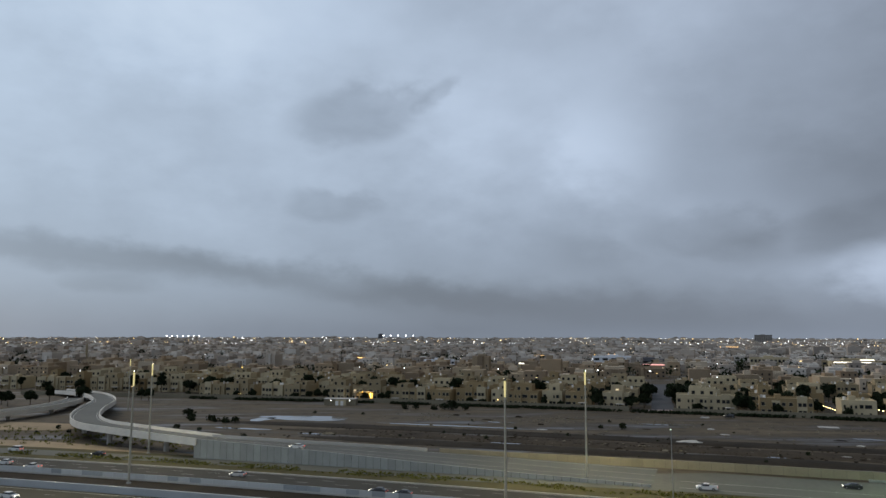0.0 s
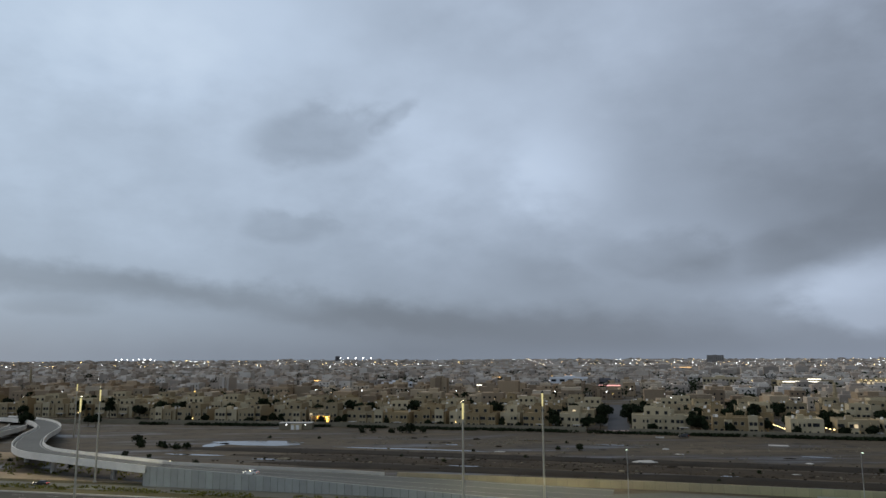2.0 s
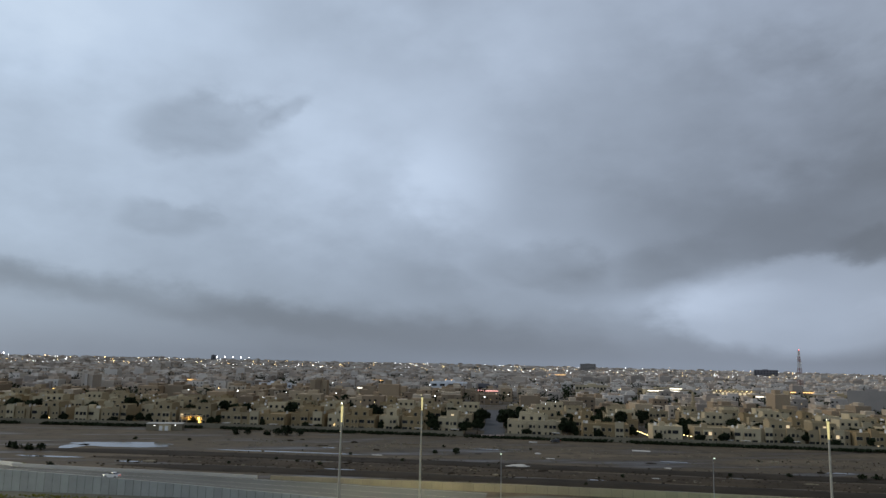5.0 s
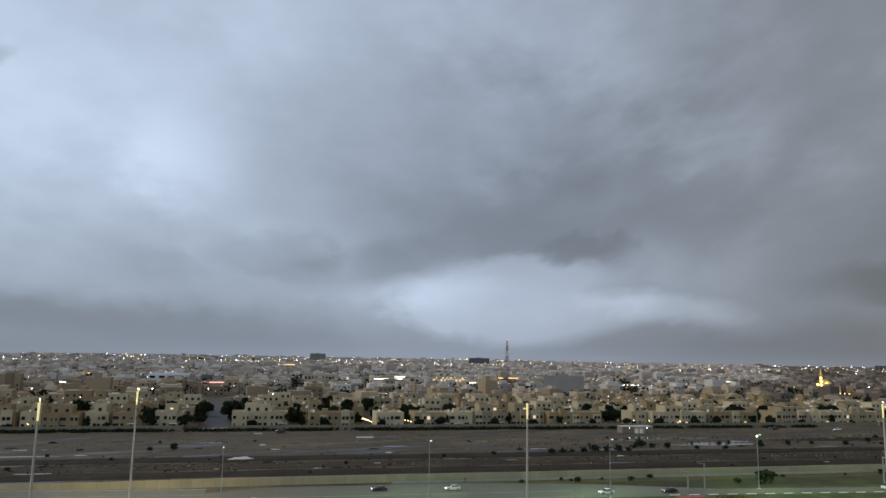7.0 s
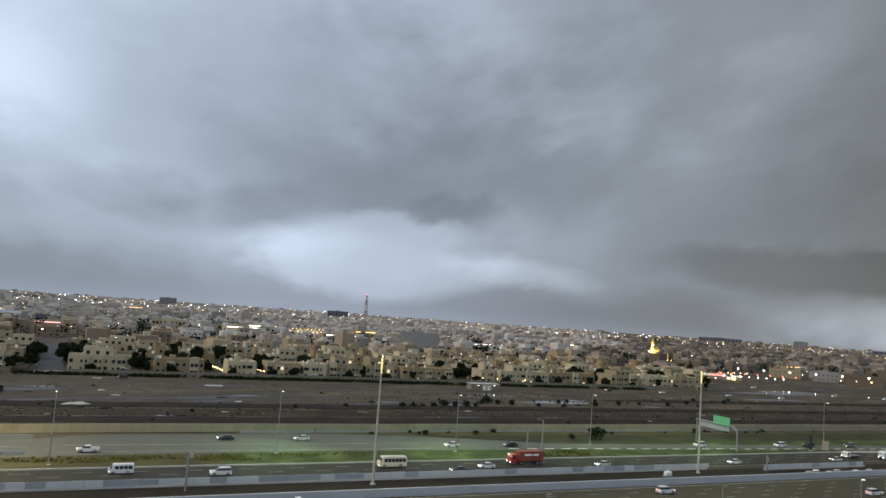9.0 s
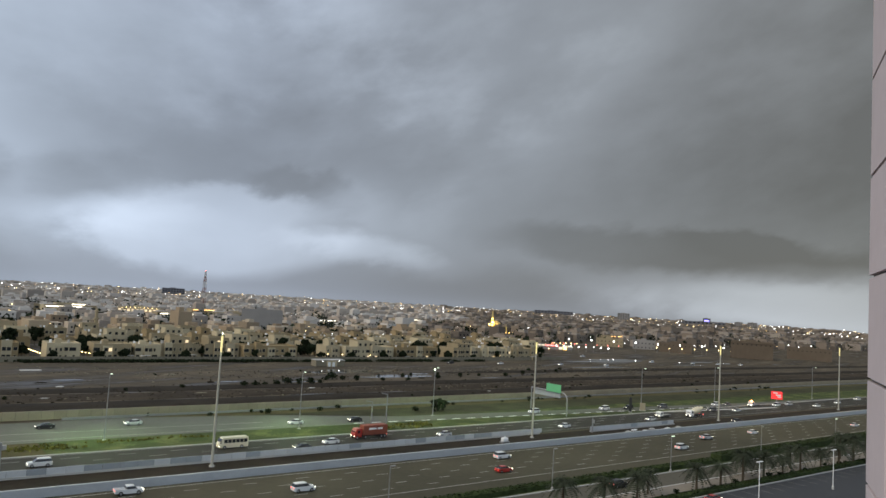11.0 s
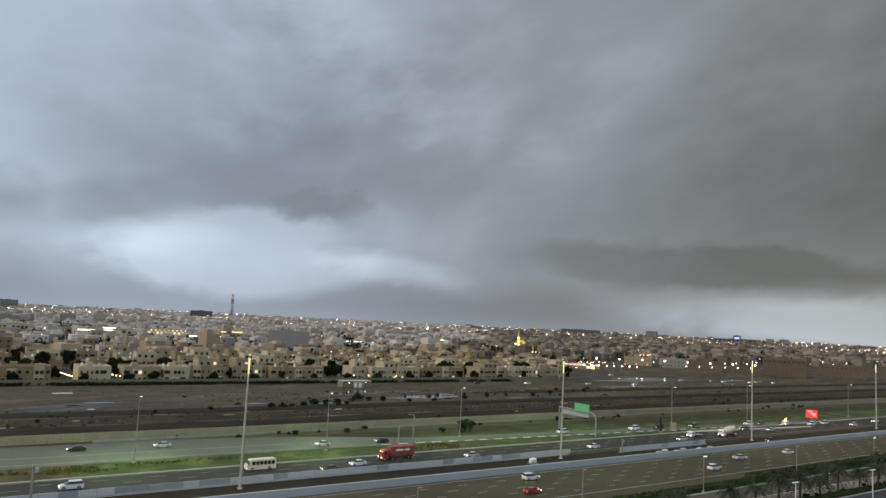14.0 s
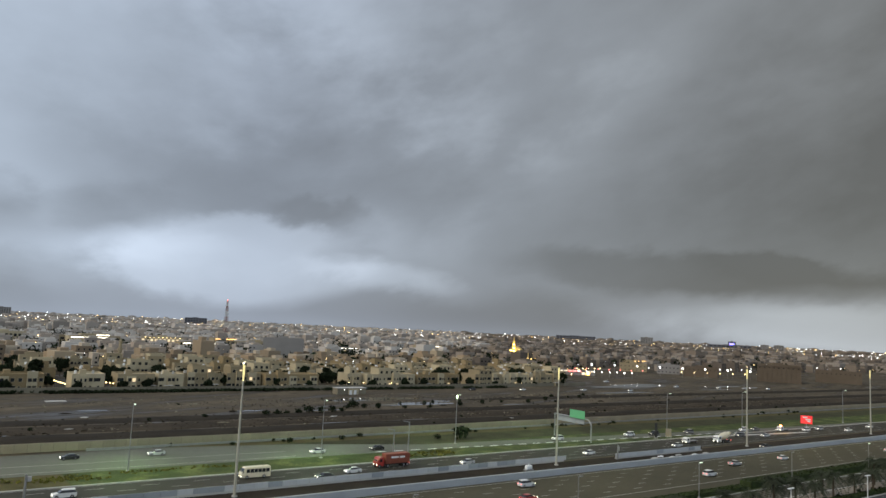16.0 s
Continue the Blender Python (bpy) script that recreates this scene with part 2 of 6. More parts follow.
VILLA = material("sandy_render", (0.30, 0.245, 0.155), 0.85, vary=0.10, scale=0.15, fine=1.5, per_object=0.3)
VILLA_PALE = material("cream_render", (0.42, 0.36, 0.245), 0.85, vary=0.10, scale=0.15, fine=1.5, per_object=0.2)
VILLA_BROWN = material("ochre_render", (0.27, 0.205, 0.115), 0.85, vary=0.10, scale=0.15, fine=1.5, per_object=0.2)
GLASS = material("dark_window_glass", (0.02, 0.022, 0.025), 0.15, vary=0.2)
WARM = glow("warm_lamp", (1.0, 0.72, 0.30), 6.0)
COOL = glow("cool_lamp", (0.95, 0.97, 1.0), 7.0)
GOLD = glow("gold_lamp", (1.0, 0.62, 0.12), 4.0)
# emission on the upper pole stands in for lamplight falling on it
MAST_GLOW = material("mast_lamplight_glow", (0.3, 0.25, 0.1), 0.6, vary=0.05, emit=(1.0, 0.88, 0.42), power=0.6)
CITY = material("sandy_town_render", (0.36, 0.305, 0.23), 0.9, vary=0.1, scale=0.05, fine=0.5, per_island=[(0.7, 0.66, 0.62), (0.85, 0.78, 0.7), (1.05, 1.0, 0.92), (0.75, 0.68, 0.62), (1.15, 1.15, 1.17), (0.58, 0.52, 0.48), (0.9, 0.8, 0.7), (1.3, 1.3, 1.35)])
# distance haze is put into this paler, greyer base colour
CITY_FAR = material("hazed_town_render", (0.44, 0.40, 0.35), 0.9, vary=0.1, scale=0.05, fine=0.5, per_island=[(0.8, 0.78, 0.78), (0.95, 0.92, 0.9), (1.05, 1.06, 1.1), (0.72, 0.68, 0.66), (1.1, 1.13, 1.18), (0.62, 0.6, 0.6), (0.92, 0.84, 0.78), (1.25, 1.28, 1.34)])
CITY_EAST = material("east_town_darker", (0.23, 0.20, 0.17), 0.9, vary=0.1, scale=0.05, fine=0.5, per_island=[(0.75, 0.72, 0.7), (0.9, 0.84, 0.78), (1.15, 1.12, 1.1), (0.65, 0.6, 0.56), (1.25, 1.25, 1.25), (0.55, 0.52, 0.5)])


# ---- building blocks ----
def mesh_of(bm, name, mat):
    me = bpy.data.meshes.new(name)
    bm.to_mesh(me)
    bm.free()
    for m in (mat if isinstance(mat, (list, tuple)) else [mat]):
        me.materials.append(m)
    return me


def part(name, bm, mat, parent, label=""):
    ob = new(name, mesh_of(bm, name, mat))
    ob.parent = parent
    if label:
        ob["label"] = label
    return ob


def thing(name, place, label, category, group="", kind="", turn=0.0):
    ob = new(name)
    ob.matrix_world = pose(*place, 0, 0, turn)
    return tagged(ob, label, category, group, kind)


def solid(name, bm, mat, label, category, kind="", group=""):
    return tagged(new(name, mesh_of(bm, name, mat)), label, category, group, kind)


def box(bm, x0, y0, z0, x1, y1, z1, bevel=0.0, index=0):
    vs = [bm.verts.new((x, y, z)) for z in (z0, z1) for x, y in ((x0, y0), (x1, y0), (x1, y1), (x0, y1))]
    fs = [bm.faces.new([vs[k] for k in q]) for q in ((3, 2, 1, 0), (4, 5, 6, 7), (0, 1, 5, 4), (1, 2, 6, 5), (2, 3, 7, 6), (3, 0, 4, 7))]
    for f in fs:
        f.material_index = index
    if bevel:
        bmesh.ops.bevel(bm, geom=list({e for f in fs for e in f.edges}), offset=bevel, segments=1, affect="EDGES")
    return fs


def boxed(*args, bevel=0.0):
    bm = bmesh.new()
    box(bm, *args, bevel=bevel)
    return bm


def tube(bm, a, b, r0, r1, sides=8):
    a, b = Vector(a), Vector(b)
    q = (b - a).to_track_quat("Z", "Y")
    rings = []
    for p, r in ((a, r0), (b, r1)):
        rings.append([bm.verts.new(p + q @ Vector((r * math.cos(k * math.tau / sides), r * math.sin(k * math.tau / sides), 0))) for k in range(sides)])
    for k in range(sides):
        bm.faces.new((rings[0][k], rings[0][(k + 1) % sides], rings[1][(k + 1) % sides], rings[1][k]))
    bm.faces.new(rings[0][::-1])
    bm.faces.new(rings[1])


def piped(*args, **kw):
    bm = bmesh.new()
    tube(bm, *args, **kw)
    return bm


# ---- plan: s runs along the highway, n across it away from the towers ----
ALONG, ACROSS = Vector((0.9397, -0.3420)), Vector((0.3420, 0.9397))


def bend(s):
    d = -20.0 - s
    if d <= 0:
        return 0.0
    return 2.4e-4 * d * d if d < 300 else 21.6 + 0.144 * (d - 300)


def pt(s, n, z=0.0):
    p = ALONG * s + ACROSS * (n - bend(s))
    return Vector((p.x, p.y, z))


def heading(s):
    d = pt(s + 1, 0) - pt(s - 1, 0)
    return math.degrees(math.atan2(d.y, d.x))


def stations(s0, s1, step=20.0):
    k = max(1, math.ceil(abs(s1 - s0) / step))
    return [s0 + (s1 - s0) * i / k for i in range(k + 1)]


def ribbon(bm, path, low, high):
    """A solid strip along path, a list of (s, n near, n far, z): from low below z to z + high."""
    rows = []
    for s, n0, n1, z in path:
        rows.append([bm.verts.new(pt(s, n, zz)) for n, zz in ((n0, z + low), (n0, z + high), (n1, z + high), (n1, z + low))])
    for a, b in zip(rows, rows[1:]):
        for k in range(4):
            bm.faces.new((a[k], b[k], b[(k + 1) % 4], a[(k + 1) % 4]))
    bm.faces.new(rows[0])
    bm.faces.new(rows[-1][::-1])
    return bm


def strip(name, s0, s1, n0, n1, top, mat, label, category, low=-0.3):
    bm = ribbon(bmesh.new(), [(s, n0, n1, 0.0) for s in stations(s0, s1)], low, top)
    bmesh.ops.recalc_face_normals(bm, faces=bm.faces)
    return solid(name, bm, mat, label, category, "structure")


# ---- ground and highway ----
def make_ground():
    bm = bmesh.new()
    bmesh.ops.create_grid(bm, x_segments=60, y_segments=60, size=5200)
    return solid("ground", bm, SAND, "damp grey-brown desert soil reaching to the horizon", "ground", "structure")


def lane_strip(name, rows, top, mat, label, category, low=-0.3, kind="structure"):
    """A strip whose edges change along the road: rows of (s, n near, n far)."""
    path = []
    for (s0, a0, b0), (s1, a1, b1) in zip(rows, rows[1:]):
        for s in stations(s0, s1)[:-1]:
            f = (s - s0) / (s1 - s0)
            path.append((s, a0 + (a1 - a0) * f, b0 + (b1 - b0) * f, 0.0))
    path.append((*rows[-1], 0.0))
    bm = ribbon(bmesh.new(), path, low, top)
    bmesh.ops.recalc_face_normals(bm, faces=bm.faces)
    return solid(name, bm, mat, label, category, kind)


make_ground()
strip("road_1", -700, 1500, 118.8, 149.3, 0.06, ASPHALT, "worn brown-grey carriageway with dashed white lane lines", "road")
strip("road_2", -700, 1500, 166.0, 184.0, 0.06, ASPHALT_NEW, "dark wet carriageway with dashed white lane lines", "road")
lane_strip("road_3", [(-420, 190.5, 199), (-200, 190.5, 199.3), (-60, 192, 199.6), (0, 198.5, 227), (60, 199, 227), (100, 198, 220), (140, 196.5, 206), (200, 192.5, 201), (320, 184.6, 191), (420, 184.6, 187)], 0.13, PALE_ROAD,
           "pale dusty slip road merging with the highway", "road")
lane_strip("traffic_island", [(250, 183.6, 184.9), (290, 179.3, 181.5), (332, 174.6, 177.0)], 0.075, CONCRETE, "pale concrete painted island between merging lanes", "traffic island")
strip("verge_1", -700, 1500, 150.4, 164.6, 0.04, EARTH, "bare dark median strip with rubble", "verge")
strip("verge_2", -700, 30, 184.5, 203.0, 0.09, DRY_GRASS, "dry grassy verge between two roads", "verge")
strip("verge_3", 30.01, 1500, 184.5, 206.0, 0.09, GRASS, "green grass verge round a slip road", "verge")
strip("verge_5", 30.01, 1500, 206.0, 222.0, 0.08, OLIVE, "dull olive verge beyond the slip road", "verge")
strip("verge_4", 62, 1500, 222.0, 230.9, 0.07, DRY_GRASS, "sandy verge at the foot of a retaining wall", "verge")
strip("kerb_1", -700, 1500, 184.0, 184.5, 0.22, CONCRETE, "low concrete kerb along the verge", "kerb")
strip("kerb_2", -700, 1500, 118.3, 118.8, 0.22, CONCRETE, "low concrete kerb beside the near carriageway", "kerb")
strip("median_wall", -700, 1500, 149.6, 150.2, 1.75, BARRIER, "long blue-grey concrete wall between carriageways", "wall")
strip("guard_rail", 40, 900, 228.3, 228.5, 0.8, STEEL, "low steel guard rail along the sandy verge", "rail")

# dark wet earth and low banks on the waste ground
def soil_bank(name, s0, s1, n0, n1, height, seed, label, mat=None):
    rng = random.Random(seed)
    bm = bmesh.new()
    rows = []
    ss = stations(s0, s1, 9)
    for i, s in enumerate(ss):
        fade = min(1, i / 4, (len(ss) - 1 - i) / 4)
        mid, half = (n0 + n1) / 2, (n1 - n0) / 2 * (0.25 + 0.75 * fade)
        row = []
        for k in range(9):
            f = k / 4 - 1
            n = mid + f * half * (1 + 0.25 * (noise.noise((s * 0.03, seed + (3 if f > 0 else 7), 0)))) + rng.uniform(-0.6, 0.6)
            z = 0.03 + height * (1 - f * f) * (0.6 + 0.8 * noise.noise((s * 0.05, n * 0.2, seed))) * fade if abs(f) < 1 else -0.15
            row.append(bm.verts.new(pt(s, n, z)))
        rows.append(row)
    for a, b in zip(rows, rows[1:]):
        for k in range(8):
            bm.faces.new((a[k], b[k], b[k + 1], a[k + 1])).smooth = True
    return solid(name, bm, mat or EARTH, label, "earth bank", "structure")


soil_bank("earth_bank_1", -215, 900, 280, 296, 0.5, 1, "low dark bank of wet earth across the waste ground")
soil_bank("earth_bank_2", -150, 900, 246, 262, 0.6, 2, "low dark bank of dug earth behind the retaining wall")
soil_bank("earth_bank_3", -170, 700, 261, 281, 0.3, 3, "brown disturbed earth with scattered rubble", DIRT)
soil_bank("earth_bank_4", 250, 900, 318, 334, 0.3, 4, "damp dark flat on the waste ground")


def puddle(s, n, length, width, seed, label="shallow puddle of rain water on sand"):
    bm = bmesh.new()
    k = 28
    ring = []
    for i in range(k):
        a = i * math.tau / k
        r = 1 + 0.45 * noise.noise((math.cos(a) * 1.3, math.sin(a) * 1.3, seed * 3.1)) + 0.2 * noise.noise((math.cos(a) * 4, math.sin(a) * 4, seed * 1.7))
        ring.append(bm.verts.new(pt(s + math.cos(a) * length / 2 * r, n + math.sin(a) * width / 2 * r, 0.05)))
    bm.faces.new(ring)
    return solid("puddle", bm, WATER, label, "puddle", "structure")


for k, (s, n, l, w) in enumerate(((-178, 309, 46, 17), (-196, 300, 10, 16), (-106, 303, 74, 3), (-60, 345, 18, 4), (-90, 322, 14, 3), (195, 337, 52, 15), (208, 313, 46, 10), (230, 322, 14, 6), (178, 331, 12, 4), (57, 319, 11, 4),
                                  (115, 305, 16, 2.5), (150, 300, 20, 2.5), (478, 395, 66, 13), (445, 372, 30, 5), (-185, 268, 24, 3.5), (-150, 262, 10, 3), (-70, 262, 12, 2.5), (140, 262, 26, 2), (20, 262, 6, 3),
                                  (262, 300, 16, 3), (310, 340, 26, 5), (360, 330, 18, 3), (-20, 338, 16, 2.5), (60, 345, 10, 2), (520, 350, 40, 5), (600, 360, 50, 6), (460, 383, 84, 11), (402, 343, 54, 8), (560, 372, 60, 7), (640, 352, 44, 5), (350, 356, 30, 4))):
    puddle(s, n, l, w, k)


def slab_on_ground(s, n, l, w, h, label):
    bm = boxed(-l / 2, -w / 2, -0.05, l / 2, w / 2, h, bevel=0.04)
    ob = solid("concrete_slab", bm, CONCRETE, label, "slab")
    p = pt(s, n)
    ob.matrix_world = pose(p.x, p.y, 0, 0, 0, heading(s))


slab_on_ground(48, 353.5, 8, 4, 0.25, "pale concrete slab lying on the waste ground")
slab_on_ground(-2, 372, 4, 1.6, 0.5, "pale concrete block lying on the waste ground")


# ---- walls built of panels ----
def wall_line(name, rows, length, thick, mat, cap_mat, label, limit=300, joint=0.06):
    """A wall of upright panels along rows of (s, n, height); every panel is a piece of its own, proud of a recessed core."""
    root = thing(name, pt(rows[0][0], rows[0][1]), label, "wall", kind="structure")
    inv = root.matrix_world.inverted()
    core = bmesh.new()
    path = []
    for (s0, n0, h0), (s1, n1, h1) in zip(rows, rows[1:]):
        count = max(1, round(abs(s1 - s0) / length))
        for k in range(count + (rows[-1][0] == s1)):
            f = k / count
            path.append((s0 + (s1 - s0) * f, n0 + (n1 - n0) * f, h0 + (h1 - h0) * f))
    ribbon(core, [(s, n + 0.05, n + thick - 0.05, 0.0) for s, n, h in path], -0.4, 0.2)
    rest = bmesh.new()
    for i, ((s0, n0, h0), (s1, n1, h1)) in enumerate(zip(path, path[1:])):
        bm = bmesh.new() if i < limit else rest
        g = joint / abs(s1 - s0)
        a, b = s0 + (s1 - s0) * g, s1 - (s1 - s0) * g
        vs = [bm.verts.new(pt(s, n + d, z)) for s, n, h in ((a, n0, h0), (b, n1, h1)) for d, z in ((0, -0.3), (thick, -0.3), (thick, h), (0.0, h))]
        for q in ((0, 1, 2, 3), (7, 6, 5, 4), (0, 3, 7, 4), (1, 5, 6, 2), (3, 2, 6, 7), (0, 4, 5, 1)):
            bm.faces.new([vs[j] for j in q])
        if i < limit:
            bmesh.ops.transform(bm, matrix=inv, verts=bm.verts)
            part("wall_panel", bm, mat, root)
    if rest.verts:
        bmesh.ops.transform(rest, matrix=inv, verts=rest.verts)
        part("wall_panels_beyond", rest, mat, root)["kind"] = "stuff"
    else:
        rest.free()
    # the core fills the joints, a little lower and thinner than the panels
    core.clear()
    prev = None
    for s, n, h in path:
        cur = [core.verts.new(pt(s, n + d, z)) for d, z in ((0.06, -0.3), (0.06, h - 0.08), (thick - 0.06, h - 0.08), (thick - 0.06, -0.3))]
        if prev:
            for j in range(4):
                core.faces.new((prev[j], cur[j], cur[(j + 1) % 4], prev[(j + 1) % 4]))
        prev = cur
    bmesh.ops.transform(core, matrix=inv, verts=core.verts)
    part("joint_core", core, cap_mat, root)
    return root


# ---- masts and lamps ----
def mast(s, n):
    m = thing("high_mast_lamp", pt(s, n), "tall galvanised steel mast lamp, lit at its head", "street lamp", "high mast lamps")
    part("base_plate", piped((0, 0, -0.1), (0, 0, 0.35), 0.7, 0.6), CONCRETE, m)
    part("pole", piped((0, 0, 0.3), (0, 0, 25.6), 0.32, 0.2, sides=12), MAST_STEEL, m)
    # this length of pole is no lamp; its glow imitates the lamps' light
    part("glowing_top", piped((0, 0, 25.6), (0, 0, 29.3), 0.2, 0.26, sides=12), MAST_GLOW, m, "upper mast glowing yellow in place of lamplight")
    bm = bmesh.new()
    tube(bm, (0, 0, 29.25), (0, 0, 29.7), 0.42, 0.36, 10)
    tube(bm, (0, 0, 29.65), (0, 0, 30.0), 0.2, 0.06, 8)
    part("lamp_ring", bm, DARK, m)
    return m


first_mast = mast(-43.5, 161)
for s, n in ((-146.4, 161), (-249, 161), (59.5, 161), (159, 161), (260, 161), (360.5, 161), (462, 161), (-176.4, 203.5), (-32.6, 207)):
    copy_thing(first_mast, Matrix.Translation(pt(s, n)))
copy_thing(first_mast, Matrix.Translation((-165, 384, -3)))
for s, n, watts, colour in ((-43.5, 161, 5200, (1, 0.9, 0.55)), (-32.6, 207, 14000, (1, 0.88, 0.45)), (59.5, 161, 3600, (1, 0.95, 0.65)), (159, 161, 3600, (1, 0.9, 0.5)), (260, 161, 4200, (1, 0.85, 0.42)), (360.5, 161, 4200, (1, 0.82, 0.4)), (462, 161, 4200, (1, 0.82, 0.4)), (-146.4, 161, 4600, (1, 0.9, 0.6)), (-176.4, 203.5, 5200, (1, 0.88, 0.55))):
    lamp = new("mast_light", bpy.data.lights.new("mast_light", "AREA"))
    lamp.data.shape, lamp.data.size = "DISK", 1.2
    lamp.data.energy, lamp.data.color = watts * 0.8, colour
    lamp.location = pt(s, n, 30.8)


VERGE_GLOW = glow("green_white_lantern", (0.75, 1.0, 0.72), 0.9)


def verge_lamp(s, n, h):
    m = thing("verge_lamp", pt(s, n), "slim grey street lamp column on the grass verge", "street lamp", "verge lamps", turn=heading(s))
    part("footing", boxed(-0.4, -0.4, -0.1, 0.4, 0.4, 0.3, bevel=0.05), CONCRETE, m)
    part("pole", piped((0, 0, 0.2), (0, 0, h), 0.16, 0.09), STEEL, m)
    bm = bmesh.new()
    tube(bm, (0, 0, h), (0, -1.2, h + 0.25), 0.06, 0.05, 6)
    part("arm", bm, STEEL, m)
    part("lantern", boxed(-0.2, -1.9, h + 0.15, 0.2, -1.1, h + 0.32, bevel=0.05), VERGE_GLOW, m, "lit green-white lantern")
    return m


first_verge = verge_lamp(44.6, 197, 16.6)
for s, n in ((97.7, 196), (152.6, 204), (254.9, 194), (309.4, 194), (394.7, 190), (-9, 188.5), (470, 190)):
    copy_thing(first_verge, Matrix.Translation(pt(s, n)) @ Matrix.Rotation(radians(heading(s)), 4, "Z"))
# the light at s 205 is added, with no lamp column under it
for s in (44.6, 97.7, 152.6, 205.0):
    lamp = new("verge_light", bpy.data.lights.new("verge_light", "AREA"))
    lamp.data.shape, lamp.data.size = "DISK", 0.8
    lamp.data.energy, lamp.data.color = 2800, (0.62, 1.0, 0.5)
    lamp.location = pt(s, 202 + (2 if s > 140 else 0), 16.3)


def median_post(s, n, h):
    m = thing("camera_post", pt(s, n), "grey steel post with a small box on the median", "post", "median posts")
    part("pole", piped((0, 0, -0.1), (0, 0, h), 0.28, 0.22), STEEL, m)
    part("box", boxed(0.2, -0.3, h - 1.4, 1.0, 0.3, h - 0.5, bevel=0.05), CONCRETE, m)
    return m


median_post(18.1, 160.5, 8.2)
median_post(186, 160.5, 4.5)


def sign_post_pair(s, n, h):
    m = thing("bent_arm_post", pt(s, n), "slim grey post with a short bent arm", "post", "verge posts", turn=heading(s))
    part("pole", piped((0, 0, -0.1), (0, 0, h), 0.22, 0.18), STEEL, m)
    part("arm", piped((0, 0, h - 0.1), (-2.2, 0, h + 0.3), 0.14, 0.1), STEEL, m)


sign_post_pair(117.6, 188, 8.5)
sign_post_pair(125.5, 192, 10.0)


# ---- fence panels on the median ----
def median_fence(s0, s1, n, seed):
    rng = random.Random(seed)
    root = thing("median_fence", pt(s0, n), "white and grey fence panels on a low concrete footing", "fence", turn=0)
    inv = root.matrix_world.inverted()
    bm = ribbon(bmesh.new(), [(s, n - 0.25, n + 0.25, 0.0) for s in stations(s0, s1, 15)], -0.1, 0.45)
    bmesh.ops.recalc_face_normals(bm, faces=bm.faces)
    bmesh.ops.transform(bm, matrix=inv, verts=bm.verts)
    part("footing", bm, CONCRETE, root)
    s = s0
    while s < s1 - 2:
        p = root.matrix_world.inverted() @ pt(s + 1.75, n, 0)
        grey = rng.random() < 0.24
        ob = part("fence_panel", boxed(-1.72, -0.06, 0.45, 1.72, 0.06, 1.75, bevel=0.02), STEEL_BLUE if grey else FENCE_WHITE, root)
        ob.matrix_basis = pose(p.x, p.y, 0, 0, 0, heading(s))
        s += 3.5


STEEL_BLUE = material("grey_fence_sheet", (0.28, 0.305, 0.32), 0.5, vary=0.15, per_object=0.2)
FENCE_WHITE = material("dusty_white_sheet", (0.46, 0.475, 0.48), 0.6, vary=0.12, scale=0.3, per_object=0.12)
median_fence(-330, 166, 164.9, 4)
median_fence(186, 232, 161.5, 5)


# ---- lane lines ----
def dashes(name, s0, s1, n_list, length, gap, label):
    bm = bmesh.new()
    for j, n in enumerate(n_list):
        s = s0 + (j % 2) * (length + gap) / 2
        while s < s1:
            vs = [bm.verts.new(pt(a, b, 0.075)) for a, b in ((s, n - 0.09), (s + length, n - 0.09), (s + length, n + 0.09), (s, n + 0.09))]
            bm.faces.new(vs)
            s += length + gap
    return solid(name, bm, MARK, label, "road marking", "structure")


def line(name, s0, s1, n, w, label, mat=None):
    bm = bmesh.new()
    prev = None
    for s in stations(s0, s1, 15):
        cur = [bm.verts.new(pt(s, n - w / 2, 0.078)), bm.verts.new(pt(s, n + w / 2, 0.078))]
        if prev:
            bm.faces.new((prev[0], cur[0], cur[1], prev[1]))
        prev = cur
    return solid(name, bm, mat or MARK, label, "road marking", "structure")


dashes("lane_dashes_1", -300, 900, [128.7, 132.4, 136.2, 140.0, 143.9], 3.0, 9.0, "dashed white lane lines on worn asphalt")
dashes("lane_dashes_2", -400, 900, [172.4, 176.1, 179.8], 4.0, 8.0, "dashed white lane lines on dark asphalt")
line("edge_line_1", -400, 900, 147.8, 0.28, "pale edge line beside the median wall")
line("edge_line_2", -400, 900, 125.0, 0.22, "worn white edge line beside the shoulder")
line("edge_line_3", -400, 900, 168.2, 0.2, "white edge line along the median fence")
line("edge_line_4", -400, 900, 183.2, 0.2, "white edge line along the kerb")


def slip_line(n0, n1, s0, s1):
    bm = bmesh.new()
    prev = None
    for s in stations(s0, s1, 8):
        n = n0 + (n1 - n0) * (s - s0) / (s1 - s0)
        cur = [bm.verts.new(pt(s, n - 0.1, 0.155)), bm.verts.new(pt(s, n + 0.1, 0.155))]
        if prev:
            bm.faces.new((prev[0], cur[0], cur[1], prev[1]))
        prev = cur
    return solid("slip_line", bm, MARK, "long white line on the slip road", "road marking", "structure")


for n0, n1 in ((202.5, 201.0), (211.5, 209.0)):
    slip_line(n0, n1, -8, 92)


def slip_dashes():
    bm = bmesh.new()
    s = 118.0
    while s < 300:
        n = 198.6 + (s - 120) * -0.07
        vs = [bm.verts.new(pt(a, b, 0.16)) for a, b in ((s, n - 0.35), (s + 3.4, n - 0.59), (s + 3.4, n + 0.11), (s, n + 0.35))]
        bm.faces.new(vs)
        s += 6.2
    return solid("slip_dashes", bm, WHITE, "bold white dashes along the slip road", "road marking", "structure")


slip_dashes()


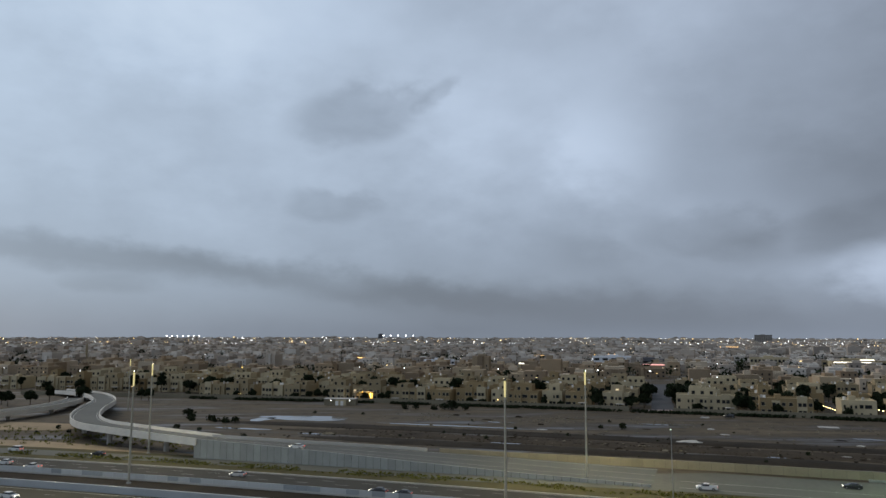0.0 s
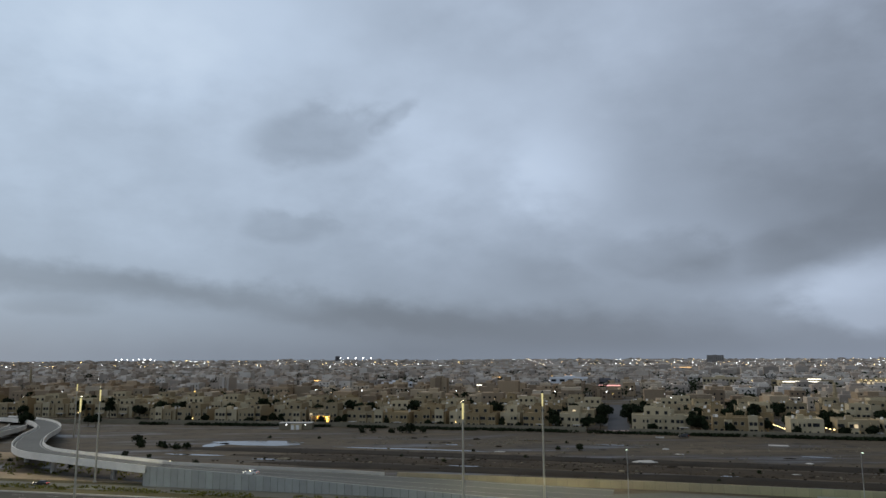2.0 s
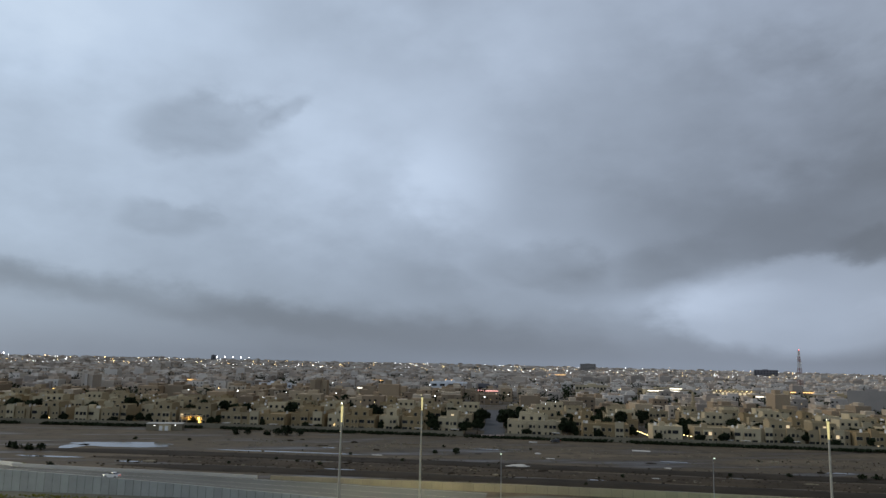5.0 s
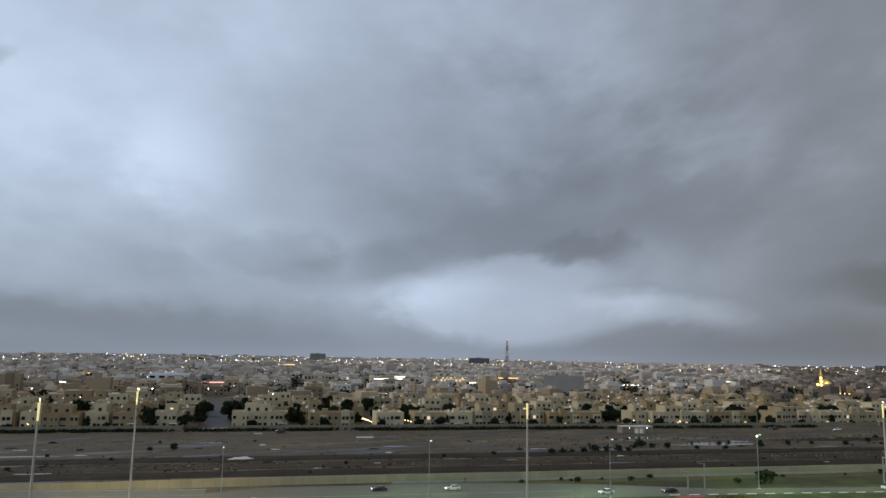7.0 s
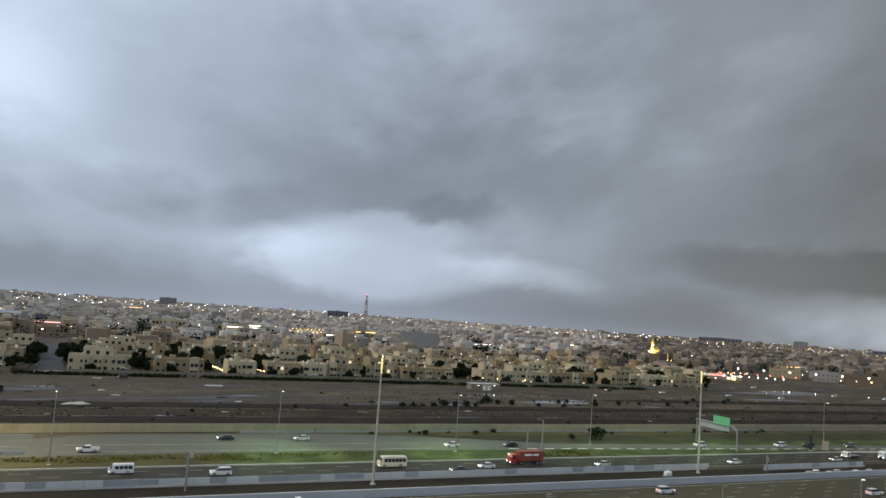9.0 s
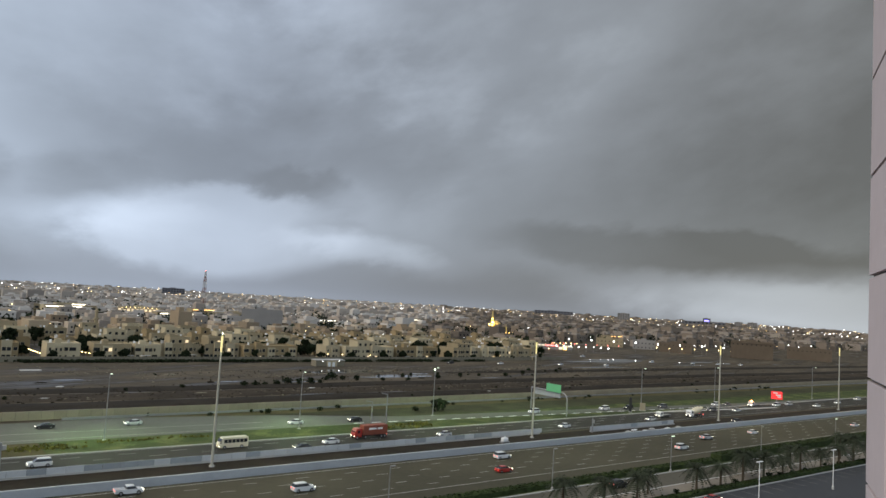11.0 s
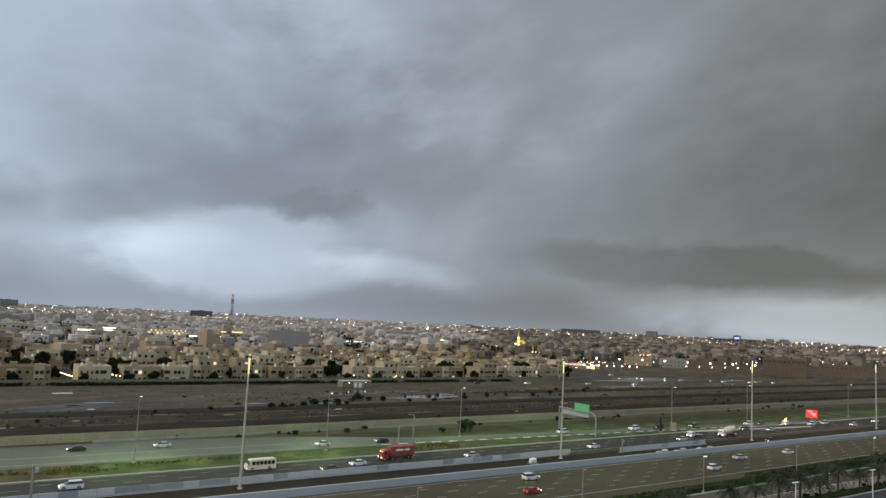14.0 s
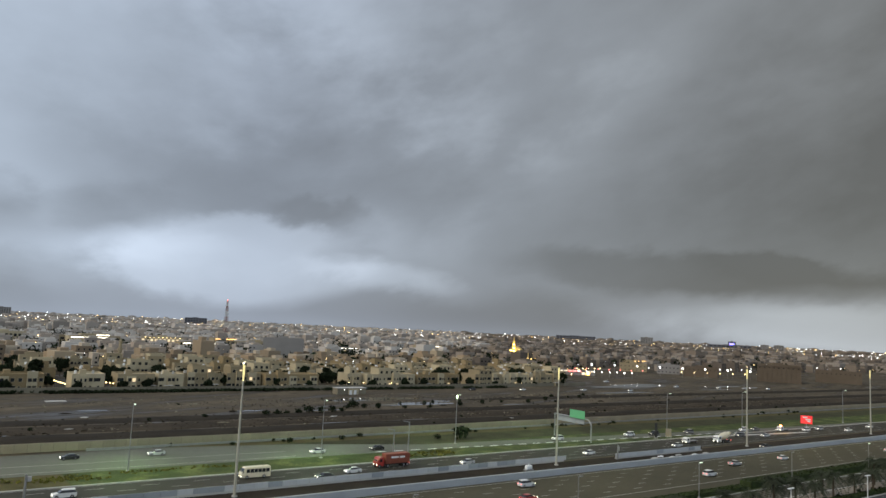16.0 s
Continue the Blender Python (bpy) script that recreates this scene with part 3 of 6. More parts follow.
# ---- flyover ----
PARAPET = material("pale_parapet_concrete", (0.62, 0.6, 0.55), 0.8, vary=0.15, scale=0.15, fine=1.5)
DECK = material("grey_deck_asphalt", (0.098, 0.102, 0.095), 0.7, vary=0.2, scale=0.05, fine=0.8)


def smooth_path(points, per=8):
    out = []
    for i in range(len(points) - 1):
        p0, p1, p2, p3 = (Vector(points[max(0, min(len(points) - 1, i + k))]) for k in (-1, 0, 1, 2))
        for j in range(per):
            t = j / per
            out.append(0.5 * (2 * p1 + (p2 - p0) * t + (2 * p0 - 5 * p1 + 4 * p2 - p3) * t * t + (3 * p1 - p0 - 3 * p2 + p3) * t ** 3))
    return out + [Vector(points[-1])]


def sweep(bm, path, profile):
    """profile: (offset to the left of the way, height above the path) in order round the section."""
    prev = None
    for i, p in enumerate(path):
        d = path[min(i + 1, len(path) - 1)] - path[max(i - 1, 0)]
        side = Vector((-d.y, d.x, 0)).normalized()
        cur = [bm.verts.new(p + side * a + Vector((0, 0, b))) for a, b in profile]
        if prev:
            for k in range(len(cur)):
                bm.faces.new((prev[k], cur[k], cur[(k + 1) % len(cur)], prev[(k + 1) % len(cur)]))
        else:
            bm.faces.new(cur)
        prev = cur
    bm.faces.new(prev[::-1])
    bmesh.ops.recalc_face_normals(bm, faces=bm.faces)
    return bm


def flyover(name, points, half, label, piers=4, skip=0):
    path = smooth_path(points)
    root = thing(name, (0, 0, 0), label, "flyover")
    part("deck", sweep(bmesh.new(), path, [(-half, -1.1), (half, -1.1), (half, 0), (-half, 0)]), CONCRETE, root)
    part("carriageway", sweep(bmesh.new(), path, [(-half + 0.5, -0.1), (half - 0.5, -0.1), (half - 0.5, 0.05), (-half + 0.5, 0.05)]), DECK, root, "grey asphalt carriageway")
    for sgn in (-1, 1):
        a, b = sgn * (half + 0.05), sgn * (half - 0.35)
        part("parapet", sweep(bmesh.new(), path, [(a, -1.3), (a, 1.0), (b + sgn * 0.1, 1.0), (b, 0.0)]), PARAPET, root, "pale concrete parapet")
        part("edge_line", sweep(bmesh.new(), path, [(sgn * (half - 1.3), 0.04), (sgn * (half - 1.1), 0.04), (sgn * (half - 1.1), 0.06), (sgn * (half - 1.3), 0.06)]), MARK, root)
    for k in range(piers):
        p = path[skip + int((k + 0.5) / piers * (len(path) - 1 - skip))]
        part("pier", piped((p.x, p.y, -0.3), (p.x, p.y, p.z - 1.0), 0.9, 0.9, sides=12), CONCRETE, root)
    return root


def ramp_points(rows):
    return [tuple(pt(s, n, z)) for s, n, z in rows]


flyover("flyover_ramp", ramp_points([(-154, 204, 5.4), (-180, 210, 5.9), (-197, 214.5, 6.2), (-216, 222, 6.3), (-235.5, 238.5, 6.3), (-260, 268, 5.9), (-295, 315, 5.1), (-345, 362, 3.8), (-400, 396, 2.2)]), 5.4, "curved concrete flyover ramp with pale parapets", piers=5)
flyover("flyover_road", ramp_points([(-292, 205, 3.4), (-297, 240, 3.6), (-302, 262, 3.7), (-305, 283, 3.7), (-311, 302, 3.6), (-324, 326, 3.4), (-337, 342, 3.1)]), 4.2, "low curved concrete road ramp with parapets", piers=4)


FAR_EDGE = [(-156, 208.5), (-126, 213), (-96, 220), (-60, 226.5), (-15, 228)]


def ramp_wedge():
    """The ramp comes down to the slip road between the grey panel wall and the far parapet."""
    rows = [(-156, 5.35), (-120, 3.9), (-80, 2.0), (-50, 0.8), (-15, 0.1)]
    bm = bmesh.new()
    ribbon_rows = []
    for (s0, z0), (s1, z1) in zip(rows, rows[1:]):
        for s in stations(s0, s1, 6)[:-1]:
            ribbon_rows.append((s, z0 + (z1 - z0) * (s - s0) / (s1 - s0)))
    ribbon_rows.append(rows[-1])
    path = []
    for s, z in ribbon_rows:
        f = (s + 156) / 141
        (s0, b0), (s1, b1) = next(q for q in zip(FAR_EDGE, FAR_EDGE[1:]) if q[1][0] >= s)
        path.append((s, 199.9 + 0.6 * f, b0 + (b1 - b0) * (s - s0) / (s1 - s0), z))
    prev = None
    for s, a, b, z in path:
        cur = [bm.verts.new(pt(s, n, zz)) for n, zz in ((a, -0.3), (a, z + 0.02), (b, z + 0.02), (b, -0.3))]
        if prev:
            for j in range(4):
                bm.faces.new((prev[j], cur[j], cur[(j + 1) % 4], prev[(j + 1) % 4]))
        else:
            bm.faces.new(cur)
        prev = cur
    bm.faces.new(prev[::-1])
    bmesh.ops.recalc_face_normals(bm, faces=bm.faces)
    root = solid("ramp_embankment", bm, DECK, "grey asphalt ramp on a walled embankment", "ramp", "structure")
    far = bmesh.new()
    prev = None
    for s, a, b, z in [q for q in path if q[0] < -82]:
        cur = [far.verts.new(pt(s, n, zz)) for n, zz in ((b, -0.3), (b, z + 0.25 + 0.75 * min(1, z / 2)), (b + 0.35, z + 0.25 + 0.75 * min(1, z / 2)), (b + 0.35, -0.3))]
        if prev:
            for j in range(4):
                far.faces.new((prev[j], cur[j], cur[(j + 1) % 4], prev[(j + 1) % 4]))
        prev = cur
    part("parapet", far, CONCRETE, root, "pale concrete parapet")
    for share, width in ((0.07, 0.3), (0.34, 0.16), (0.62, 0.16), (0.94, 0.3)):
        lines = bmesh.new()
        prev = None
        for s, a, b, z in path:
            n = a + (b - a) * share
            cur = [lines.verts.new(pt(s, n - width / 2, z + 0.035)), lines.verts.new(pt(s, n + width / 2, z + 0.035))]
            if prev:
                lines.faces.new((prev[0], cur[0], cur[1], prev[1]))
            prev = cur
        part("lane_line", lines, MARK, root, "long pale lane line")
    return root


ramp_wedge()
TAN = material("pale_tan_sand", (0.30, 0.235, 0.155), 0.95, vary=0.3, scale=0.06, fine=0.7)
lane_strip("sand_strip", [(-420, 203, 212), (-300, 204, 214), (-230, 204, 216), (-190, 204, 211), (-160, 204, 206)], 0.1, TAN, "pale tan sand beside the flyover", "ground")
lane_strip("sand_strip_2", [(-420, 226, 250), (-320, 232, 262), (-262, 240, 262), (-250, 244, 252)], 0.1, TAN, "pale tan sand beyond the flyover", "ground")


# ---- gantry, signs ----
# the green face is plain paint with a faint emission added to brighten it
SIGN_GREEN = material("green_sign_face", (0.07, 0.27, 0.13), 0.5, vary=0.05, emit=(0.2, 0.6, 0.3), power=0.12)
SIGN_RED = material("red_sign_face", (0.5, 0.02, 0.02), 0.5, vary=0.05, emit=(1.0, 0.06, 0.06), power=0.55)


def gantry():
    root = thing("sign_gantry", pt(203, 188), "arched steel gantry with a green road sign over the slip road", "sign gantry")
    a, b = Vector((0, 0, 0)), pt(203, 207) - pt(203, 188)
    b.z = 0
    part("post", piped(a, a + Vector((0, 0, 6.4)), 0.3, 0.28), STEEL, root)
    part("post", piped(b, b + Vector((0, 0, 8.6)), 0.3, 0.28), STEEL, root)
    bend_pts = [a + Vector((0, 0, 6.3)), a + b * 0.03 + Vector((0, 0, 7.6)), a + b * 0.10 + Vector((0, 0, 8.3)), b + Vector((0, 0, 8.5))]
    bm = bmesh.new()
    for p, q in zip(bend_pts, bend_pts[1:]):
        tube(bm, p, q, 0.26, 0.26)
    part("arm", bm, STEEL, root)
    m = Vector((b.y, -b.x, 0)).normalized()
    for name, f0, f1, z0, z1, off, mat, lab in (("sign_panel", 0.15, 0.55, 8.2, 11.2, 0.5, SIGN_GREEN, "blank green sign panel"), ("back_panel", 0.2, 0.95, 6.2, 8.2, -0.4, STEEL_BLUE, "grey back of a second sign panel")):
        bm = bmesh.new()
        vs = [bm.verts.new(b * f + m * (off + o) * -1 + Vector((0, 0, z))) for o in (0, 0.12) for f, z in ((f0, z0), (f1, z0), (f1, z1), (f0, z1))]
        for q in ((0, 1, 2, 3), (7, 6, 5, 4), (0, 4, 5, 1), (1, 5, 6, 2), (2, 6, 7, 3), (3, 7, 4, 0)):
            bm.faces.new([vs[j] for j in q])
        bmesh.ops.recalc_face_normals(bm, faces=bm.faces)
        part(name, bm, mat, root, lab)


gantry()


def billboard():
    p = pt(350, 185.6)
    root = thing("red_billboard", p, "glowing red roadside display board on a steel post", "billboard", turn=-78)
    part("post", piped((0, 0, -0.1), (0, 0, 2.0), 0.25, 0.25), STEEL, root)
    part("cabinet", boxed(-2.6, -0.2, 1.8, 2.6, 0.2, 5.8, bevel=0.05), DARK, root)
    part("display", boxed(-2.5, -0.28, 1.9, 2.5, -0.21, 5.7), SIGN_RED, root, "glowing red display with pale bars")
    for z0, x0, x1 in ((4.6, -1.6, 0.4), (3.6, -0.4, 1.8), (2.8, 0.4, 1.9)):
        part("bar", boxed(x0, -0.33, z0, x1, -0.285, z0 + 0.6), WHITE, root)


billboard()


def dark_sign(s, n):
    root = thing("dark_signboard", pt(s, n), "narrow dark upright roadside sign on the verge", "sign", turn=-70)
    part("board", boxed(-0.5, -0.15, 0.3, 0.5, 0.15, 6.0, bevel=0.04), DARK, root)
    part("footing", boxed(-0.7, -0.4, -0.1, 0.7, 0.4, 0.3), CONCRETE, root)


dark_sign(239.6, 187.5)


def beige_box(s, n):
    root = thing("utility_cabinet", pt(s, n), "beige roadside utility cabinet on a plinth", "cabinet", turn=-70)
    part("body", boxed(-1.1, -0.6, 0.2, 1.1, 0.6, 3.2, bevel=0.06), BEIGE, root)
    part("plinth", boxed(-1.3, -0.8, -0.1, 1.3, 0.8, 0.2), CONCRETE, root)


beige_box(249, 188.7)


def site_cabin(s, n):
    root = thing("water_tank_trailer", pt(s, n), "small white tank standing on the median", "tank", turn=heading(s))
    part("body", boxed(-1.1, -0.6, 0.4, 1.1, 0.6, 1.5, bevel=0.2), WHITE, root)
    part("hatch", piped((0, 0, 1.45), (0, 0, 1.9), 0.3, 0.25), WHITE, root)
    part("skid", boxed(-1.4, -0.7, -0.02, 1.4, 0.7, 0.42, bevel=0.04), STEEL, root)


site_cabin(145, 158)


def earth_mound(s, n, l, w, h, seed, mat, label):
    bm = bmesh.new()
    bmesh.ops.create_icosphere(bm, subdivisions=3, radius=1)
    for v in bm.verts:
        k = 1 + 0.3 * noise.noise(v.co * 2.3 + Vector((seed, 0, 0))) + 0.15 * noise.noise(v.co * 6)
        v.co = Vector((v.co.x * l / 2 * k, v.co.y * w / 2 * k, max(-0.1, v.co.z * h * k)))
    ob = solid("earth_mound", bm, mat, label, "mound", group="earth mounds")
    p = pt(s, n)
    ob.matrix_world = pose(p.x, p.y, 0, 0, 0, heading(s))


earth_mound(-7, 286, 9, 4, 1.0, 1, CONCRETE, "low pale heap of rubble on the sand")
for k, (s, n) in enumerate(((200, 157), (208, 156), (214, 158), (221, 156.5), (228, 157), (205, 158.5))):
    earth_mound(s, n, 3.2, 1.2, 0.45, 5 + k, WHITE if k % 2 else CONCRETE, "pale heap of sheeting and rubble on the median")
rng = random.Random(31)
for k in range(46):
    earth_mound(rng.uniform(-150, 420), rng.choice((rng.uniform(262, 280), rng.uniform(250, 262), rng.uniform(296, 350))), rng.uniform(1.5, 6), rng.uniform(0.8, 2.2), rng.uniform(0.2, 0.7), 20 + k, rng.choice((CONCRETE, BOUND, EARTH, EARTH)),
                "small low heap of spoil on the waste ground")


def rubble(s0, s1, n0, n1, count, seed, mat, label):
    """Loose stones, each a rough little block."""
    rng = random.Random(seed)
    vs, fs = [], []
    for _ in range(count):
        s, n = rng.uniform(s0, s1), rng.triangular(n0, n1)
        if noise.noise((s * 0.035, n * 0.12, seed)) < 0.0:
            continue
        k = rng.uniform(0.15, 0.6)
        c, b = pt(s, n, k * 0.25), len(vs)
        for dz in (-1, 1):
            for a in range(4):
                t = a * math.pi / 2 + rng.uniform(-0.5, 0.5)
                q = k * rng.uniform(0.5, 1.0) * (1.0 if dz < 0 else 0.7)
                vs.append((c.x + q * 1.7 * math.cos(t), c.y + q * math.sin(t), c.z + dz * k * 0.4))
        fs.extend(tuple(b + i for i in q) for q in ((4, 5, 6, 7), (0, 1, 5, 4), (1, 2, 6, 5), (2, 3, 7, 6), (3, 0, 4, 7)))
    me = bpy.data.meshes.new("rubble")
    me.from_pydata(vs, [], fs)
    me.materials.append(mat)
    return tagged(new("rubble", me), label, "rubble", kind="stuff")


rubble(-150, 470, 258, 281, 700, 2, BOUND, "broken pale concrete rubble along the waste ground")
rubble(-170, 520, 244, 300, 1500, 3, EARTH, "dark clods of earth across the waste ground")
rubble(-150, 480, 300, 370, 1500, 4, BOUND, "tan stones scattered over damp sand")


def pump_house(s, n, turn):
    root = thing("pump_house", pt(s, n), "small flat-roofed beige pump house with two lamps", "outbuilding", "pump houses", turn=turn)
    part("wall", boxed(-9, 0, -0.2, 9, 6, 3.3), BOUND, root)
    part("bay", boxed(-2.4, -1.2, -0.2, 3.6, 0.05, 3.0, bevel=0.05), VILLA_PALE, root)
    for x in (-1.4, 1.4):
        part("door", boxed(x - 0.8, -1.28, 0, x + 0.8, -1.18, 2.4), WHITE, root, "pale metal door")
    part("roof", boxed(-9.2, -0.3, 3.3, 9.2, 6.2, 3.6, bevel=0.05), CONCRETE, root)
    for x in (-5, 5.5):
        part("wall_lamp", boxed(x - 0.15, -0.2, 2.5, x + 0.15, 0.02, 2.75), COOL, root, "lit white wall lamp")


pump_house(-193.5, 371, -4)
pump_house(197, 362, heading(197))


# ---- trees and shrubs ----
def leaf_cloud(bm, rng, centre, radius, count, size, flat=0.8):
    """Many small tilted leaves scattered in a lump, thicker towards its rim."""
    for _ in range(count):
        d = Vector((rng.gauss(0, 1), rng.gauss(0, 1), rng.gauss(0, 1))).normalized()
        c = centre + Vector((d.x, d.y, d.z * flat)) * radius * rng.uniform(0.45, 1.0)
        q = Euler((rng.uniform(0, 6.3), rng.uniform(0, 6.3), rng.uniform(0, 6.3))).to_matrix()
        k = size * rng.uniform(0.6, 1.4)
        vs = [bm.verts.new(c + q @ Vector(v) * k) for v in ((-0.5, -0.35, 0), (0.5, -0.25, 0.1), (0.35, 0.4, 0), (-0.4, 0.35, -0.1))]
        bm.faces.new(vs)


def tree(place, height, spread, seed, mat, label, count=95, leaf=0.95, category="tree", group="estate trees"):
    rng = random.Random(seed)
    root = thing("tree", place, label, category, group)
    trunk, crown = bmesh.new(), bmesh.new()
    tube(trunk, (0, 0, -0.2), (0.1, 0, height * 0.4), height * 0.035, height * 0.022, 7)
    for k in range(7):
        a = k * math.tau / 7 + rng.uniform(-0.4, 0.4)
        r = spread * rng.uniform(0.3, 0.75)
        tip = Vector((math.cos(a) * r, math.sin(a) * r, height * rng.uniform(0.5, 0.82)))
        tube(trunk, (0.1, 0, height * 0.36), tip, height * 0.016, height * 0.005, 5)
        leaf_cloud(crown, rng, tip, spread * rng.uniform(0.42, 0.6), count, leaf)
    leaf_cloud(crown, rng, Vector((0, 0, height * 0.8)), spread * 0.6, count, leaf)
    part("trunk", trunk, BARK, root)
    part("crown", crown, mat, root)
    return root


def shrub(place, radius, seed, mat, label, group="shrubs", count=90):
    rng = random.Random(seed)
    bm = bmesh.new()
    for k in range(4):
        c = Vector((rng.uniform(-0.5, 0.5) * radius, rng.uniform(-0.5, 0.5) * radius, radius * rng.uniform(0.35, 0.6)))
        leaf_cloud(bm, rng, c, radius * 0.6, count // 4, radius * 0.3)
        tube(bm, (0, 0, -0.1), c, 0.06 * radius, 0.03 * radius, 5)
    ob = solid("shrub", bm, mat, label, "shrub", group=group)
    ob.matrix_world = Matrix.Translation(place)
    return ob


def scatter(proto, spots, seed):
    rng = random.Random(seed)
    for x, y, k in spots:
        copy_thing(proto[rng.randrange(len(proto))], Matrix.Translation((x, y, 0)) @ Matrix.Rotation(rng.uniform(0, 6.3), 4, "Z") @ Matrix.Scale(k, 4))


TREES = [tree(pt(-39, 400), 7, 3.6, 1, LEAF, "dense dark green broad-leaved tree in a villa garden"), tree(pt(17, 401), 8, 3.4, 2, LEAF, "dense dark green broad-leaved tree beside a street"),
         tree(pt(16, 398), 9, 2.6, 3, LEAF, "tall narrow dark green garden tree")]
BUSHES = [shrub(pt(-34.7, 316.4), 2.6, 5, LEAF, "round dark green desert bush on bare sand"), shrub(pt(134, 292), 2.3, 6, LEAF, "low dark green desert bush on bare sand")]
spots = []
for s, n, k in ((-126, 365, 1.9), (-131, 366, 1.3), (-137, 365, 1.2), (-146, 364, 1.1), (-151, 363, 1.2), (-120, 366, 1.1), (-44, 318, 0.7), (128, 292, 0.8), (139, 293, 1.1), (144, 292, 1.0), (163, 304, 1.0), (168, 306, 1.2), (172, 303, 0.8),
                (161, 212.5, 1.7), (185, 312, 0.7), (200, 316, 0.5), (215, 316, 0.7), (222, 318, 0.6), (238, 316, 0.6), (152, 214, 0.7), (-222, 286, 0.9), (-217, 290, 1.2), (-211, 287, 1.2), (-205, 285, 1.3), (-228, 292, 1.2), (-234, 300, 1.3),
                (-240, 306, 1.2), (-199, 284, 1.1), (-186, 330, 0.6), (-160, 330, 0.5), (118, 290, 0.8), (124, 291, 1.0), (150, 292, 1.1), (156, 294, 0.8), (178, 300, 0.9), (190, 296, 0.7), (206, 298, 0.8), (226, 300, 0.9), (246, 306, 0.8), (262, 310, 0.7), (280, 308, 0.9),
                (300, 314, 0.8), (92, 288, 0.6), (70, 284, 0.5), (-52, 288, 0.6), (-80, 270, 0.6), (30, 270, 0.5), (320, 330, 0.9), (336, 322, 0.7), (352, 334, 0.8)):
    p = pt(s, n)
    spots.append((p.x, p.y, k))
rng = random.Random(9)
for _ in range(70):
    p = pt(rng.uniform(-160, 520), rng.uniform(246, 345))
    spots.append((p.x, p.y, rng.uniform(0.2, 0.5)))
for _ in range(34):
    p = pt(rng.uniform(60, 420), rng.uniform(223, 229))
    spots.append((p.x, p.y, rng.uniform(0.3, 0.65)))
for _ in range(30):
    p = pt(rng.choice((rng.uniform(-260, -190), rng.uniform(-330, -160))), rng.uniform(226, 262))
    spots.append((p.x, p.y, rng.uniform(0.3, 0.8)))
scatter(BUSHES, spots, 3)


def verge_growth(name, s0, s1, n0, n1, count, size, seed, mat, label):
    rng = random.Random(seed)
    bm = bmesh.new()
    for _ in range(count):
        s = rng.uniform(s0, s1)
        n = n0 + (n1 - n0) * rng.betavariate(2, 2)
        if noise.noise((s * 0.06, n * 0.15, seed)) < -0.15:
            continue
        leaf_cloud(bm, rng, pt(s, n, size * 0.5), size, 5, size * 0.8, 0.6)
    return solid(name, bm, mat, label, "plants", "stuff")


WEED = material("yellow_green_weeds", (0.12, 0.12, 0.028), 0.9, vary=0.4, scale=0.3, fine=2)
verge_growth("verge_weeds", -260, 70, 188.5, 196, 2300, 0.5, 3, WEED, "straggling yellow-green weeds along the verge")
verge_growth("verge_weeds", 118, 140, 186, 193, 120, 0.8, 5, WEED, "clump of weeds round two posts")
verge_growth("boundary_hedge", -300, 330, 384.0, 388.8, 3300, 1.25, 8, LEAF, "low dark planting along the foot of the boundary wall")
SCRUB = material("dead_brown_scrub", (0.045, 0.036, 0.024), 0.95, vary=0.5, scale=0.2, fine=2)
verge_growth("waste_ground_scrub", -150, 520, 244, 300, 3000, 0.38, 21, SCRUB, "sparse dead brown scrub on the waste ground")
verge_growth("waste_ground_scrub", 100, 560, 300, 345, 900, 0.4, 22, SCRUB, "sparse brown scrub on damp sand")
verge_growth("flyover_scrub", -290, -165, 206, 250, 500, 0.7, 9, WEED, "dry scrub on the ground under the flyover")


# ---- villas ----
def window_mesh(w, h, lit):
    """A raised surround with a recessed pane, one skin."""
    bm = bmesh.new()
    t = 0.13
    w, h = w * 1.25, h * 1.15

    def ring(k, y):
        return [bm.verts.new((x, y, z)) for x, z in ((-w / 2 - k, -k), (w / 2 + k, -k), (w / 2 + k, h + k), (-w / 2 - k, h + k))]

    loops = [ring(t, 0.03), ring(t, -0.1), ring(0, -0.1), ring(0, -0.02)]
    for a, b in zip(loops, loops[1:]):
        for k in range(4):
            bm.faces.new((a[k], a[(k + 1) % 4], b[(k + 1) % 4], b[k]))
    bm.faces.new(loops[-1]).material_index = 1
    bmesh.ops.recalc_face_normals(bm, faces=bm.faces)
    return mesh_of(bm, "window", [VILLA_PALE, WINDOW_LIT if lit else GLASS])


WINDOW_LIT = glow("lit_window", (1.0, 0.7, 0.32), 0.6)
WINDOWS = {(w, h, lit): window_mesh(w, h, lit) for w, h in ((1.3, 1.5), (0.7, 1.3), (2.4, 1.5)) for lit in (False, True)}


def put_window(root, x, y, z, size, lit):
    ob = new("window", WINDOWS[(*size, lit)])
    ob.parent = root
    ob.matrix_basis = pose(x, y, z)


def shell(bm, x0, y0, x1, y1, z0, z1):
    """A block with a raised parapet round a flat roof."""
    box(bm, x0, y0, z0, x1, y1, z1)
    t = 0.3
    for a in ((x0, y0, x1, y0 + t), (x0, y1 - t, x1, y1), (x0, y0 + t, x0 + t, y1 - t), (x1 - t, y0 + t, x1, y1 - t)):
        box(bm, a[0], a[1], z1 + 0.002, a[2], a[3], z1 + 0.8)


